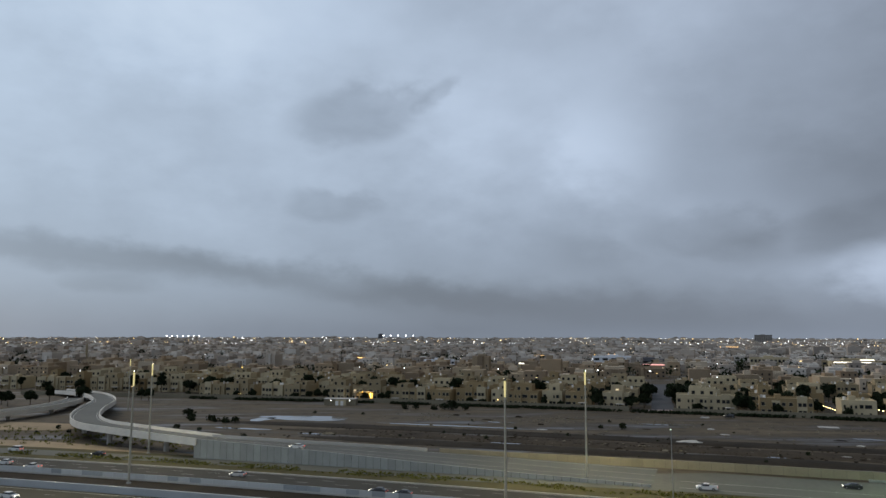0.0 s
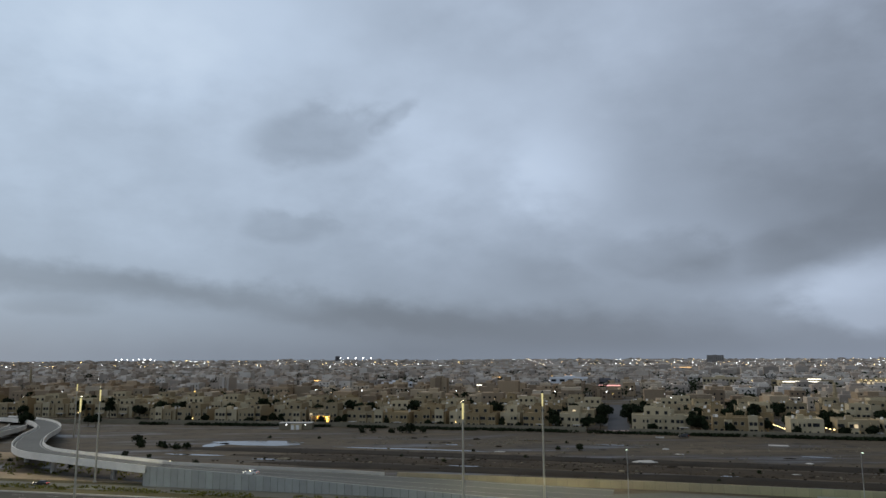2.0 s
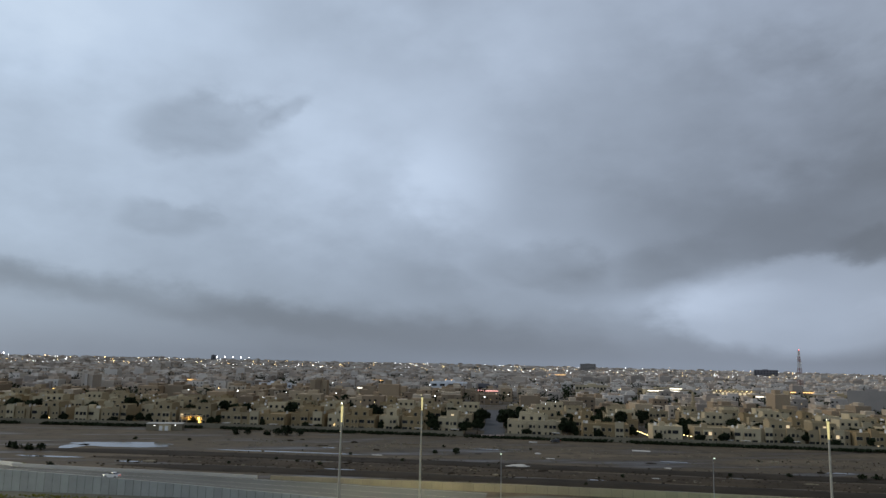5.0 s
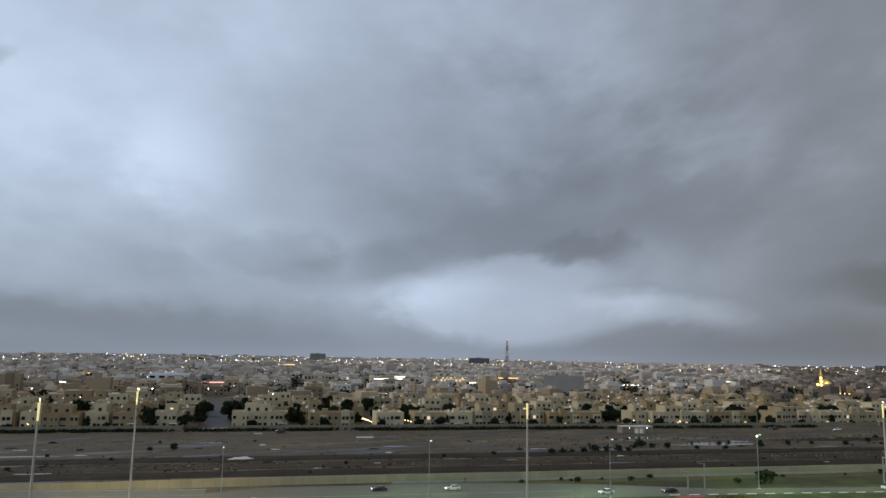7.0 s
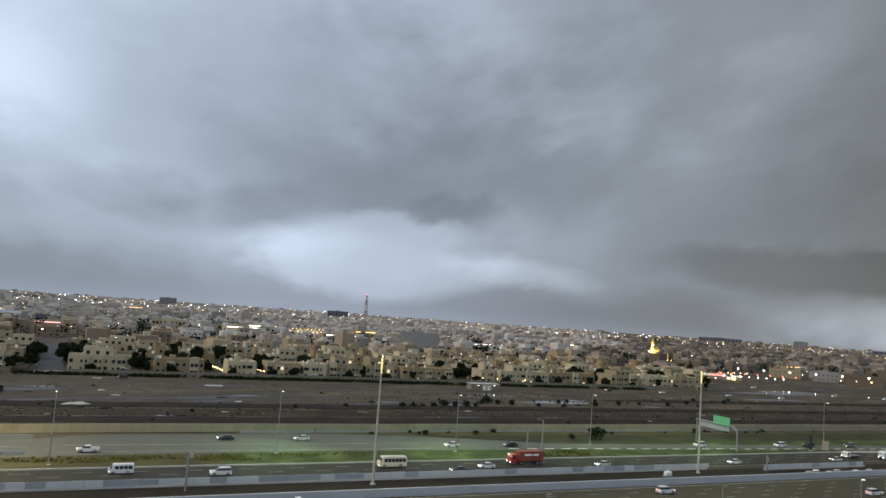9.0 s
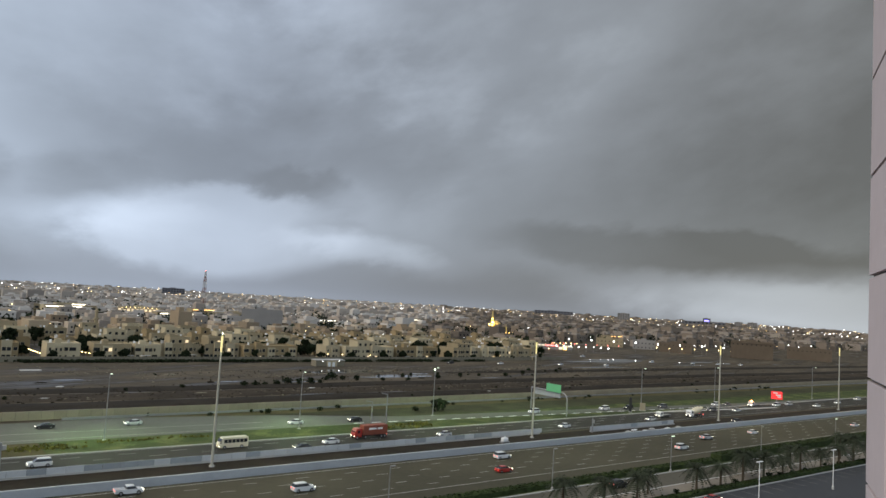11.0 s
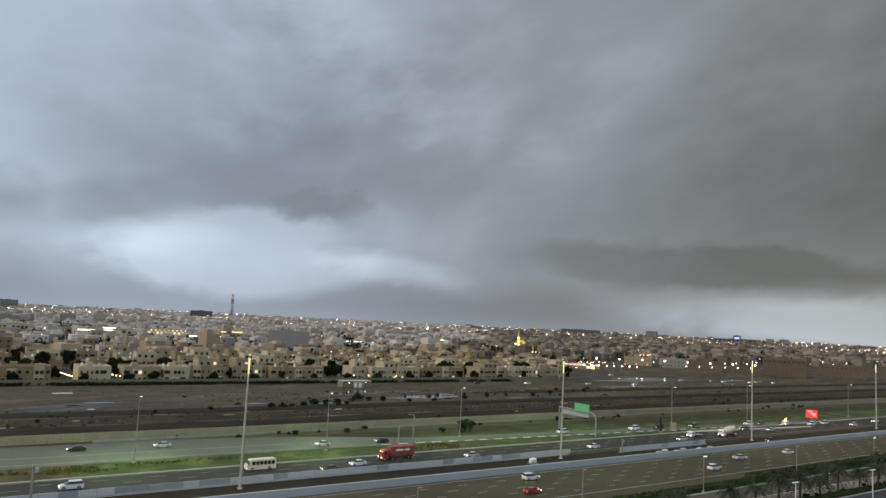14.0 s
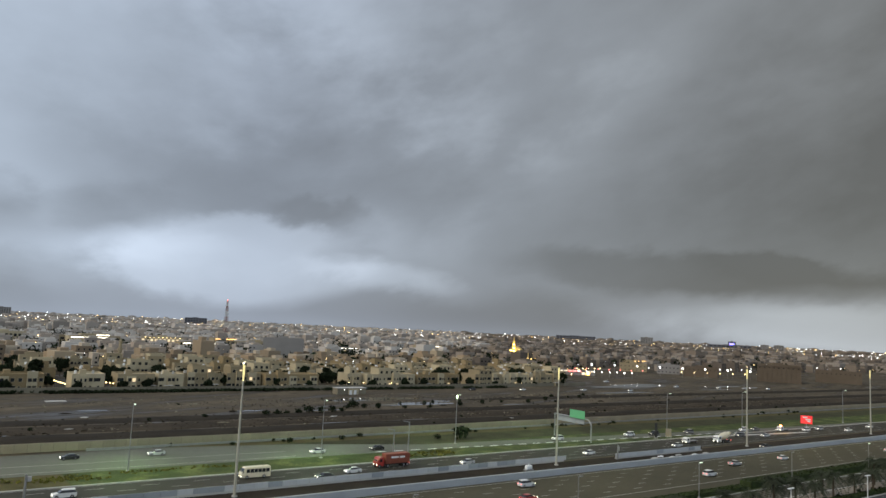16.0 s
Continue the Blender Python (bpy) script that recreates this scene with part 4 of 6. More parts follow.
def villa(s, n, w, h, mat, seed, label, lights=0.03, group="estate villas"):
    rng = random.Random(seed)
    root = thing("villa", pt(s, n), label, "house", group, turn=heading(s))
    d = rng.uniform(13, 17)
    top = min(h, 7.6 + 0.8) - 0.8
    body, bay, pent = bmesh.new(), bmesh.new(), bmesh.new()
    shell(body, 0, 0, w, d, -0.3, top)
    part("wall", body, mat, root)
    # projecting bays
    bays = []
    k = max(1, round(w / 11))
    for i in range(k):
        bw = rng.uniform(3.6, 5.2)
        bx = min(max(0.3, (i + rng.uniform(0.15, 0.6)) * w / k), w - bw - 0.3)
        bm = bmesh.new()
        bh = top + rng.choice((-1.2, 0.6, 1.2))
        shell(bm, bx, -rng.uniform(1.0, 1.8), bx + bw, 0.05, -0.3, bh)
        y = min(v.co.y for v in bm.verts)
        part("bay", bm, VILLA_PALE if rng.random() < 0.4 else mat, root)
        bays.append((bx, bx + bw, y, bh))
    # rooms on the roof
    extra = h - top - 0.8
    if extra > 1.5:
        px = rng.uniform(0.1, 0.4) * w
        pw = rng.uniform(0.4, 0.6) * w
        shell(pent, px, rng.uniform(2.5, 4.5), px + pw, d - 1, top - 0.05, min(h - 0.8, top + 3.4))
        y0 = min(v.co.y for v in pent.verts)
        part("roof_room", pent, mat, root)
        for i in range(max(1, int(pw / 3.5))):
            put_window(root, px + (i + 0.5) * pw / max(1, int(pw / 3.5)), y0, top + 0.9, (1.3, 1.5), rng.random() < lights)
        if h > top + 4.6:
            bm = bmesh.new()
            shell(bm, px + 0.5, y0 + 3, px + pw * 0.5, d - 2, top + 3.3, h - 0.8)
            part("stair_head", bm, mat, root)
    else:
        bm = bmesh.new()
        box(bm, w * 0.3, d * 0.5, top - 0.05, w * 0.3 + 3, d * 0.5 + 3, top + 2.2)
        part("stair_head", bm, mat, root)
    # windows by storey
    for z in (1.0, 4.6):
        if z + 1.8 > top:
            continue
        x = 1.4
        while x < w - 1.2:
            hit_bay = next((b for b in bays if b[0] - 0.9 < x < b[1] + 0.9), None)
            size = rng.choice(((1.3, 1.5), (0.7, 1.3), (1.3, 1.5), (2.4, 1.5)))
            if hit_bay:
                mid = (hit_bay[0] + hit_bay[1]) / 2
                for o in (-1.0, 1.0):
                    put_window(root, mid + o, hit_bay[2], z, (0.7, 1.3) if rng.random() < 0.4 else (1.3, 1.5), rng.random() < lights)
                x = hit_bay[1] + 1.6
            else:
                put_window(root, x, 0.0, z, size, rng.random() < lights)
                x += rng.uniform(2.6, 4.0)
    # roof clutter
    for _ in range(3):
        x, y = rng.uniform(1, w - 2), rng.uniform(d * 0.6, d - 2)
        part("water_tank", piped((x, y, top - 0.02), (x, y, top + 1.5), 0.7, 0.6), WHITE if rng.random() < 0.6 else CONCRETE, root)
    if rng.random() < 0.6:
        x = rng.uniform(1, w - 4)
        part("carport", boxed(x, -4.6, 2.6, x + 4.5, -1.9, 2.8, bevel=0.03), CONCRETE, root, "flat pale carport roof")
        part("carport_wall", boxed(x, -4.6, -0.3, x + 0.2, -1.9, 2.6), mat, root)
        part("carport_wall", boxed(x + 4.3, -4.6, -0.3, x + 4.5, -1.9, 2.6), mat, root)
    if rng.random() < 0.3 + lights:
        x = rng.uniform(1, w - 1)
        part("wall_lamp", boxed(x - 0.15, -0.4, 2.6, x + 0.15, -0.12, 2.9), WARM, root, "lit warm wall lamp")
    return root


CREAM, OCHRE, SANDY = VILLA_PALE, VILLA_BROWN, VILLA
LABELS = {"cream_render": "cream rendered flat-roofed villa behind the boundary wall", "ochre_render": "ochre rendered flat-roofed villa behind the boundary wall", "sandy_render": "sand-coloured flat-roofed villa behind the boundary wall"}
# along the boundary wall: start, width, height, render
ROW_WEST = [(-300, 17, 9.5, SANDY), (-282, 19, 11.2, SANDY), (-258, 14, 8.8, CREAM), (-243, 14, 10.4, SANDY), (-218, 15, 12.6, SANDY), (-175, 15, 10.4, SANDY), (-160, 22, 8.0, OCHRE), (-137, 19, 12.6, OCHRE),
            (-116, 10, 12.5, CREAM), (-105, 17, 11.6, OCHRE), (-87, 11, 12.2, CREAM), (-74, 14, 13.0, OCHRE), (-54, 14, 12.0, CREAM)]
ROW_EAST = [(-16, 29, 12.6, CREAM), (24, 24, 9.0, OCHRE), (60, 15, 9.7, CREAM), (81, 18, 9.9, SANDY), (101, 13, 9.0, CREAM), (115, 22, 12.8, SANDY), (139, 20, 12.6, SANDY), (160, 33, 9.6, OCHRE), (215, 10, 12.6, CREAM),
            (226, 36, 11.6, CREAM), (264, 34, 9.6, OCHRE), (312, 24, 11.0, SANDY), (338, 28, 9.6, CREAM), (368, 24, 8.4, SANDY)]
for k, (s, w, h, mat) in enumerate(ROW_WEST + ROW_EAST):
    villa(s, 397 if h < 12 else 402, w, h, mat, 100 + k, LABELS[mat.name])


def golden_villa():
    """The villa whose terrace is lit by golden lamps."""
    s = -201
    v = villa(s, 402, 21, 11.8, SANDY, 77, "sand-coloured villa with a golden lit terrace", lights=0.1)
    for x in (2.5, 6.0, 9.5, 13.0):
        part("terrace_column", boxed(x, -3.2, -0.3, x + 0.5, -2.7, 5.2, bevel=0.05), CREAM, v)
        part("terrace_lamp", boxed(x + 1.2, -0.45, 3.6, x + 2.0, -0.1, 4.4), GOLD, v, "bright golden terrace lamp")
    part("terrace_roof", boxed(2.0, -3.5, 5.2, 14.5, -0.02, 5.6, bevel=0.05), CREAM, v)
    part("lit_window", boxed(11.2, -0.2, 0.8, 14.2, -0.08, 4.6), GOLD, v, "tall golden lit window")
    lamp = new("terrace_light", bpy.data.lights.new("terrace_light", "POINT"))
    lamp.data.energy, lamp.data.color, lamp.data.shadow_soft_size = 900, (1, 0.6, 0.15), 0.5
    lamp.location = v.matrix_world @ Vector((8, -2.0, 4.4))


golden_villa()

def on_street(p, half):
    return p.y < 640 and abs(p.x - 116.5 - (p.y - 388) * 0.298) < half


# the estate street, and strings of white garden lamps
def estate_street():
    bm = bmesh.new()
    a, b, c, d = Vector((110.5, 388, 0)), Vector((122.5, 386, 0)), Vector((178, 577, 0)), Vector((167, 580, 0))
    for z in (0.06,):
        bm.faces.new([bm.verts.new((p.x, p.y, z)) for p in (a, b, c, d)])
    solid("street", bm, material("smooth_street", (0.075, 0.078, 0.085), 0.9, vary=0.15, scale=0.05), "straight grey estate street between villas", "street", "structure")
    bm = bmesh.new()
    bm.faces.new([bm.verts.new((p.x, p.y, 0.05)) for p in (Vector((98, 374, 0)), Vector((126, 364, 0)), Vector((123, 387, 0)), Vector((109, 389, 0)))])
    solid("street_apron", bm, material("pink_paving", (0.3, 0.24, 0.22), 0.8, vary=0.15), "pinkish paved apron at the street's mouth", "pavement", "structure")


estate_street()


def lamp_string(s0, n0, s1, n1, count, z):
    root = thing("lamp_string", pt(s0, n0), "string of small warm lamps along a garden path", "lamps", "lamp strings")
    for k in range(count):
        p = pt(s0, n0) .lerp(pt(s1, n1), k / (count - 1)) - pt(s0, n0)
        bm = bmesh.new()
        tube(bm, (p.x, p.y, -0.1), (p.x, p.y, z), 0.05, 0.04, 5)
        part("stake", bm, STEEL, root)
        bm = bmesh.new()
        bmesh.ops.create_icosphere(bm, subdivisions=1, radius=0.3, matrix=Matrix.Translation((p.x, p.y, z + 0.2)))
        part("lamp", bm, WARM, root)


lamp_string(52, 440, 57, 396, 12, 3.4)
lamp_string(70, 430, 79, 396, 10, 3.4)
lamp_string(215, 399.5, 252, 393, 5, 3.0)


# houses behind the first row, copied from six patterns
PATTERNS = [villa(-330 - 24 * k, 430, w, h, mat, 300 + k, lab, lights=0.02, group="houses behind") for k, (w, h, mat, lab) in enumerate((
    (15, 9.4, SANDY, "sand-coloured two-storey house in the estate"), (18, 12.2, CREAM, "cream three-storey house in the estate"), (13, 8.6, OCHRE, "small ochre house in the estate"),
    (20, 11.6, SANDY, "wide sand-coloured house in the estate"), (14, 12.6, OCHRE, "tall ochre house in the estate"), (17, 9.0, CREAM, "low cream house in the estate")))]
rng = random.Random(5)
tree_spots = []
LEFT_TREES = ((-262, 428), (-246, 408), (-238, 400), (-229, 406), (-226, 420), (-215, 436), (-212, 430), (-300, 470), (-290, 440), (-310, 430), (-255, 415), (-270, 404))
for row, n in enumerate((430, 458, 490, 520)):
    s = -480 + row * 9
    while s < 430 + row * 20:
        p = pt(s, n + rng.uniform(-3, 3))
        if rng.random() < 0.9 and not on_street(p + Vector((8, -3, 0)), 17):
            copy_thing(PATTERNS[rng.randrange(6)], Matrix.Translation(p) @ Matrix.Rotation(radians(heading(s) + rng.choice((0, 0, 0, 6, -5))), 4, "Z"))
        if rng.random() < 0.75:
            p = pt(s - 3, n - 6)
            if on_street(p, 8):
                p.x += 12
            tree_spots.append((p.x, p.y, rng.uniform(0.7, 1.4)))
        s += rng.uniform(19, 27)
for s, n, k in ((14, 396, 1.1), (18, 402, 1.0), (20, 395, 0.8), (50, 402, 0.9), (77, 408, 1.0), (97, 402, 1.1), (112, 400, 0.9),
                (96, 396, 0.8), (136, 404, 1.1), (198, 399, 1.3), (204, 402, 1.1), (300, 400, 1.0), (306, 396, 0.8), (-183, 420, 1.5), (-190, 424, 1.4), (-178, 424, 1.3), (-222, 399, 0.8), (-180, 396, 0.7), (-60, 404, 1.1), (-56, 398, 1.0),
                (-64, 420, 1.3), (-228, 399, 0.7), (-300, 425, 1.5), (-308, 420, 1.3), (-315, 428, 1.4), (-292, 428, 1.2), (-320, 372, 0.8), (-312, 368, 0.9)):
    p = pt(s, n)
    tree_spots.append((p.x, p.y, k))
for k in range(9):
    y = 394 + k * 13
    for side in (-9.5, 9.5):
        tree_spots.append((116.5 + (y - 388) * 0.298 + side * rng.uniform(0.9, 1.3), y, rng.uniform(0.7, 1.05)))
GARDEN_TREES = [(47, 532), (91, 463), (109, 434), (120, 516), (162, 448), (144, 433), (129, 433), (219, 424), (334, 424), (197, 640), (185, 640), (296, 640), (257, 640), (-62, 463), (-35, 470), (-19, 446), (19, 438), (43, 498), (-84, 640), (59, 640), (-292, 618), (-349, 448), (-262, 471)]
for s, n in GARDEN_TREES:
    p = pt(s, n)
    for k in range(3):
        tree_spots.append((p.x + rng.uniform(-4, 4), p.y + rng.uniform(-2, 4), rng.uniform(0.8, 1.25)))
for x, y in LEFT_TREES:
    tree_spots.append((x, y, rng.uniform(0.8, 1.2)))
for k in range(34):
    p = pt(-300 + k * 21 + rng.uniform(-8, 8), rng.uniform(392.8, 394))
    if not on_street(p, 9):
        tree_spots.append((p.x, p.y, rng.uniform(0.45, 0.8)))
for k in range(40):
    p = pt(-300 + k * 18.5 + rng.uniform(-8, 8), rng.uniform(421, 427))
    if not on_street(p, 9):
        tree_spots.append((p.x, p.y, rng.uniform(1.0, 1.6)))
scatter(TREES, tree_spots, 12)


# ---- the town beyond ----
def town():
    rng = random.Random(42)
    verts, faces, ev, ef, fv, ff, wv, wf, tv, lights = [], [], [], [], [], [], [], [], [], []

    def block(x, y, a, w, d, z0, h, vs=verts, fs=faces):
        c, s_ = math.cos(a), math.sin(a)
        b = len(vs)
        for z in (z0, h):
            for u, v in ((-w / 2, -d / 2), (w / 2, -d / 2), (w / 2, d / 2), (-w / 2, d / 2)):
                vs.append((x + u * c - v * s_, y + u * s_ + v * c, z))
        fs.extend([tuple(b + k for k in q) for q in ((4, 5, 6, 7), (0, 1, 5, 4), (1, 2, 6, 5), (2, 3, 7, 6), (3, 0, 4, 7))])

    def pane(x, y, a, u, v, z, w, h):
        c, s_ = math.cos(a), math.sin(a)
        b = len(wv)
        for uu, zz, o in ((-w / 2, 0, 0.06), (w / 2, 0, 0.06), (w / 2, h, 0.06), (-w / 2, h, 0.06)):
            du, dv = u + uu, v - o
            wv.append((x + du * c - dv * s_, y + du * s_ + dv * c, z + zz))
        wf.append((b, b + 1, b + 2, b + 3))

    n = 548.0
    row = 0
    while n < 5000:
        step = 25 if n < 1300 else 36 if n < 2600 else 58
        reach = n * 1.5 + 250
        s = -reach
        far_s = min(4900, 700 + n * 1.9)
        angle = -radians(20) + radians(8) * math.sin(n * 0.004)
        while s < far_s:
            s += step * rng.uniform(0.8, 1.3)
            p = pt(s, n + rng.uniform(-0.3, 0.3) * step)
            dist = p.length
            az = math.degrees(math.atan2(p.x, p.y))
            if dist > 4950 or az < -38 or az > 92 or p.y < -200:
                continue
            if on_street(p, 16):
                continue
            open_land = noise.noise((p.x * 0.0022, p.y * 0.0022, 3.3))
            if open_land > 0.42 or (dist < 900 and az > 66):
                if rng.random() < 0.3:
                    tv.append((p.x, p.y, rng.uniform(2, 4)))
                continue
            if (p - Vector((901, 493, 0))).length < 42 or (p - Vector((860, 471, 0))).length < 34:
                continue
            if rng.random() < (0.3 if dist < 1500 else 0.22 if az < 57 else 0.3):
                tv.append((p.x, p.y, rng.uniform(3.5, 7.5)))
                continue
            grow = 1.0 if dist < 1300 else 1.5 if dist < 2600 else 2.0
            w, d = rng.uniform(11, 20) * grow, rng.uniform(10, 17) * grow
            h = rng.choice((6.5, 7.5, 8.5, 9.0, 10.5, 12)) * (1 if rng.random() < 0.93 else 1.5)
            a = angle + rng.choice((0, 0, math.pi / 2))
            # houses beyond roughly 820 m get the colour paled for haze
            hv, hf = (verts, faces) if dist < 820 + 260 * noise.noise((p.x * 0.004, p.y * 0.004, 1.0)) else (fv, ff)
            # past about 57 degrees azimuth the houses take a darker, browner colour
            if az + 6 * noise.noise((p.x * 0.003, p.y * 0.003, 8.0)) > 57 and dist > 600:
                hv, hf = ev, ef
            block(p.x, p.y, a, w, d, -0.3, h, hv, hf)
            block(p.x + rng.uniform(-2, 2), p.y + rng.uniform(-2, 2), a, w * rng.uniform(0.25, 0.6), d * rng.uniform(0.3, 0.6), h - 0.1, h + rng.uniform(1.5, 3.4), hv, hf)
            if rng.random() < 0.5:
                block(p.x - math.sin(a) * -d * 0.5, p.y - math.cos(a) * d * 0.5, a, w * rng.uniform(0.2, 0.4), 3 * grow, -0.3, h * rng.uniform(0.5, 1.05), hv, hf)
            if dist < 1500:
                for z in (1.2, 4.6, 8.0):
                    if z + 1.8 > h:
                        continue
                    for k in range(int(w / 4)):
                        if rng.random() < 0.75:
                            pane(p.x, p.y, a, -w / 2 + (k + 0.5) * w / int(w / 4), -d / 2, z, rng.uniform(1.0, 1.9), 1.5)
            chance = 0.9 if dist < 1200 else 0.75 if dist < 2600 else 0.3
            if az > 57:
                chance = min(0.8, chance * 1.6)
            if rng.random() < chance:
                lights.append((p.x - 6 * math.sin(math.atan2(p.x, p.y)), p.y - d / 2 - 2, rng.uniform(3, 8) if dist < 2000 else rng.uniform(8, 14), dist, rng.random()))
        n += step * (1.05 if row % 3 else 1.7)
        row += 1

    def stuff(name, vs, fs, mat, label, category):
        me = bpy.data.meshes.new(name)
        me.from_pydata(vs, [], fs)
        me.materials.append(mat)
        return tagged(new(name, me), label, category, kind="stuff")

    stuff("distant_houses", verts, faces, CITY, "dense low town of pale flat-roofed houses", "houses")
    stuff("east_houses", ev, ef, CITY_EAST, "flat-roofed houses towards the east, in a darker brown", "houses")
    stuff("far_houses", fv, ff, CITY_FAR, "far flat-roofed houses, paled as if by haze", "houses")
    stuff("distant_windows", wv, wf, GLASS, "small dark windows of the town's houses", "windows")
    # tree clumps in the town
    cv, cf = [], []
    for x, y, r in tv:
        for _ in range(26):
            c = Vector((x, y, r * 0.9)) + Vector((rng.gauss(0, 0.55), rng.gauss(0, 0.55), rng.gauss(0, 0.35))) * r
            b = len(cv)
            for _ in range(3):
                cv.append(tuple(c + Vector((rng.uniform(-1, 1), rng.uniform(-1, 1), rng.uniform(-1, 1))) * r * 0.42))
            cf.append((b, b + 1, b + 2))
    stuff("distant_trees", cv, cf, LEAF, "dark tree clumps among the houses", "trees")
    # street and house lamps: each a small lit lantern on a pole
    groups = {"warm": ([], []), "cool": ([], []), "gold": ([], [])}
    pv, pf = [], []
    for x, y, z, dist, r in lights:
        kind = "cool" if r < 0.55 else "warm" if r < 0.88 else "gold"
        gv, gf = groups[kind]
        k = max(0.36, dist * 0.00034) * (0.5 + 1.2 * ((r * 7.3) % 1) ** 3)
        b = len(gv)
        gv.extend([(x + k, y, z), (x - k, y, z), (x, y + k, z), (x, y - k, z), (x, y, z + k), (x, y, z - k)])
        gf.extend([(b, b + 2, b + 4), (b + 2, b + 1, b + 4), (b + 1, b + 3, b + 4), (b + 3, b, b + 4), (b + 2, b, b + 5), (b + 1, b + 2, b + 5), (b + 3, b + 1, b + 5), (b, b + 3, b + 5)])
        block(x, y, 0, 0.16, 0.16, -0.1, z, pv, pf)
    for kind, mat in (("warm", WARM), ("cool", COOL), ("gold", GOLD)):
        stuff("town_lamps_" + kind, *groups[kind], mat, {"warm": "warm white", "cool": "cool white", "gold": "golden"}[kind] + " street and house lamps lit at dusk", "lamps")
    stuff("town_lamp_posts", pv, pf, STEEL, "thin grey posts of the town's lamps", "lamp posts")


town()


# ---- landmarks ----
def block_building(name, place, w, d, h, turn, mat, label, floors, bays, category="building", roof=True, glass=None, slim=1.0, top_only=False, ribs=False):
    root = thing(name, place, label, category, turn=turn)
    bm = bmesh.new()
    shell(bm, -w / 2, 0, w / 2, d, -0.3, h - 0.8)
    part("wall", bm, mat, root)
    for f in range(floors - 1 if top_only else 0, floors):
        z = (f + 0.35) * (h - 0.8) / floors
        for k in range(bays):
            x = -w / 2 + (k + 0.5) * w / bays
            part("window", boxed(x - w / bays * 0.3 * slim, -0.08, z, x + w / bays * 0.3 * slim, 0.02, z + (h - 0.8) / floors * 0.45 * max(0.5, slim)), glass or GLASS, root)
    if ribs:
        for k in range(bays + 1):
            x = -w / 2 + k * w / bays
            part("pilaster", boxed(x - 0.35, -0.45, -0.3, x + 0.35, 0.01, h - 1.6, bevel=0.04), mat, root)
        part("cornice", boxed(-w / 2 - 0.4, -0.6, h - 1.6, w / 2 + 0.4, -0.003, h - 0.9, bevel=0.05), mat, root)
    if roof:
        part("plant_room", boxed(-w * 0.15, d * 0.3, h - 0.85, w * 0.1, d * 0.6, h + 2.0, bevel=0.1), mat, root)
    return root


BROWN = material("brown_stone_render", (0.13, 0.10, 0.072), 0.85, vary=0.12, scale=0.1, fine=1)
GREYB = material("grey_render", (0.25, 0.235, 0.22), 0.85, vary=0.1, scale=0.1, fine=1)
PALEB = material("white_render", (0.6, 0.62, 0.66), 0.8, vary=0.06, scale=0.1, fine=1)
DIM = material("slate_render", (0.13, 0.13, 0.145), 0.85, vary=0.1, scale=0.05, fine=1)
block_building("brown_block", (804, 137, 0), 40, 30, 17.5, -80, BROWN, "large brown institutional building with small square windows", 4, 9, slim=0.45, top_only=True, ribs=True)
block_building("brown_block", (793, 212, 0), 34, 25, 10.0, -76, BROWN, "long brown building beside an open lot", 3, 8, slim=0.35, top_only=True)
block_building("brown_block", (806, 250, 0), 24, 20, 10.0, -74, GREYB, "low grey building beside an open lot", 2, 6, slim=0.5)
block_building("brown_block", (885, 92, 0), 44, 30, 12.5, -82, BROWN, "wide brown building with a flat roof", 3, 10, slim=0.35, top_only=True)
block_building("brown_block", (800, 288, 0), 30, 20, 9, -72, SANDY, "long tan building facing an open lot", 2, 7, slim=0.4)
block_building("office_block", (507, 542, 0), 40, 24, 21.0, -43, GREYB, "plain grey office block above the houses", 0, 1)
block_building("school", (203, 862, 0), 50, 30, 13.0, -14, PALEB, "long white modern school with a dark glass front", 2, 5)
block_building("school_hall", (252, 885, 0), 60, 25, 9.0, -16, DIM, "low dark flat-roofed hall beside the school", 1, 6)
block_building("arcade_building", (-4, 798, 0), 34, 18, 11.0, 0, PALEB, "white building with a row of arches", 2, 8)
block_building("tower_block", (1362, 3076, 0), 69, 40, 36, -24, GREYB, "grey apartment block on the skyline", 6, 8)
block_building("tower_block", (1673, 2259, 0), 78, 40, 30, -37, DIM, "dark flat-topped block on the skyline", 4, 8)
block_building("tower_block", (2751, 938, 0), 46, 40, 37, -71, GREYB, "grey slab block on the skyline", 8, 5)
block_building("tower_block", (3105, 529, 0), 36, 40, 30, -80, GREYB, "pale block on the skyline", 6, 4)
block_building("tower_block", (3100, 580, 0), 30, 40, 29, -80, GREYB, "pale twin block on the skyline", 6, 4)
block_building("tower_block", (-367, 4251, 0), 24, 30, 36, 0, DIM, "dark small tower far off on the skyline", 6, 3)
block_building("tower_block", (3300, 1480, 0), 190, 60, 27, -66, DIM, "long dark building on the skyline", 3, 12)
block_building("tower_block", (3050, 700, 0), 160, 60, 22, -78, DIM, "long dark hangar on the skyline", 2, 10)
block_building("stadium", (3256, 760, 0), 200, 60, 16, -78, DIM, "low building with blue lit edge", 1, 10)
BLUE = glow("blue_sign", (0.12, 0.1, 1.0), 5.0)
block_building("sign_block", (3190, 725, 0), 30, 10, 36, -78, DIM, "small block with a blue lit top", 1, 1, glass=BLUE)
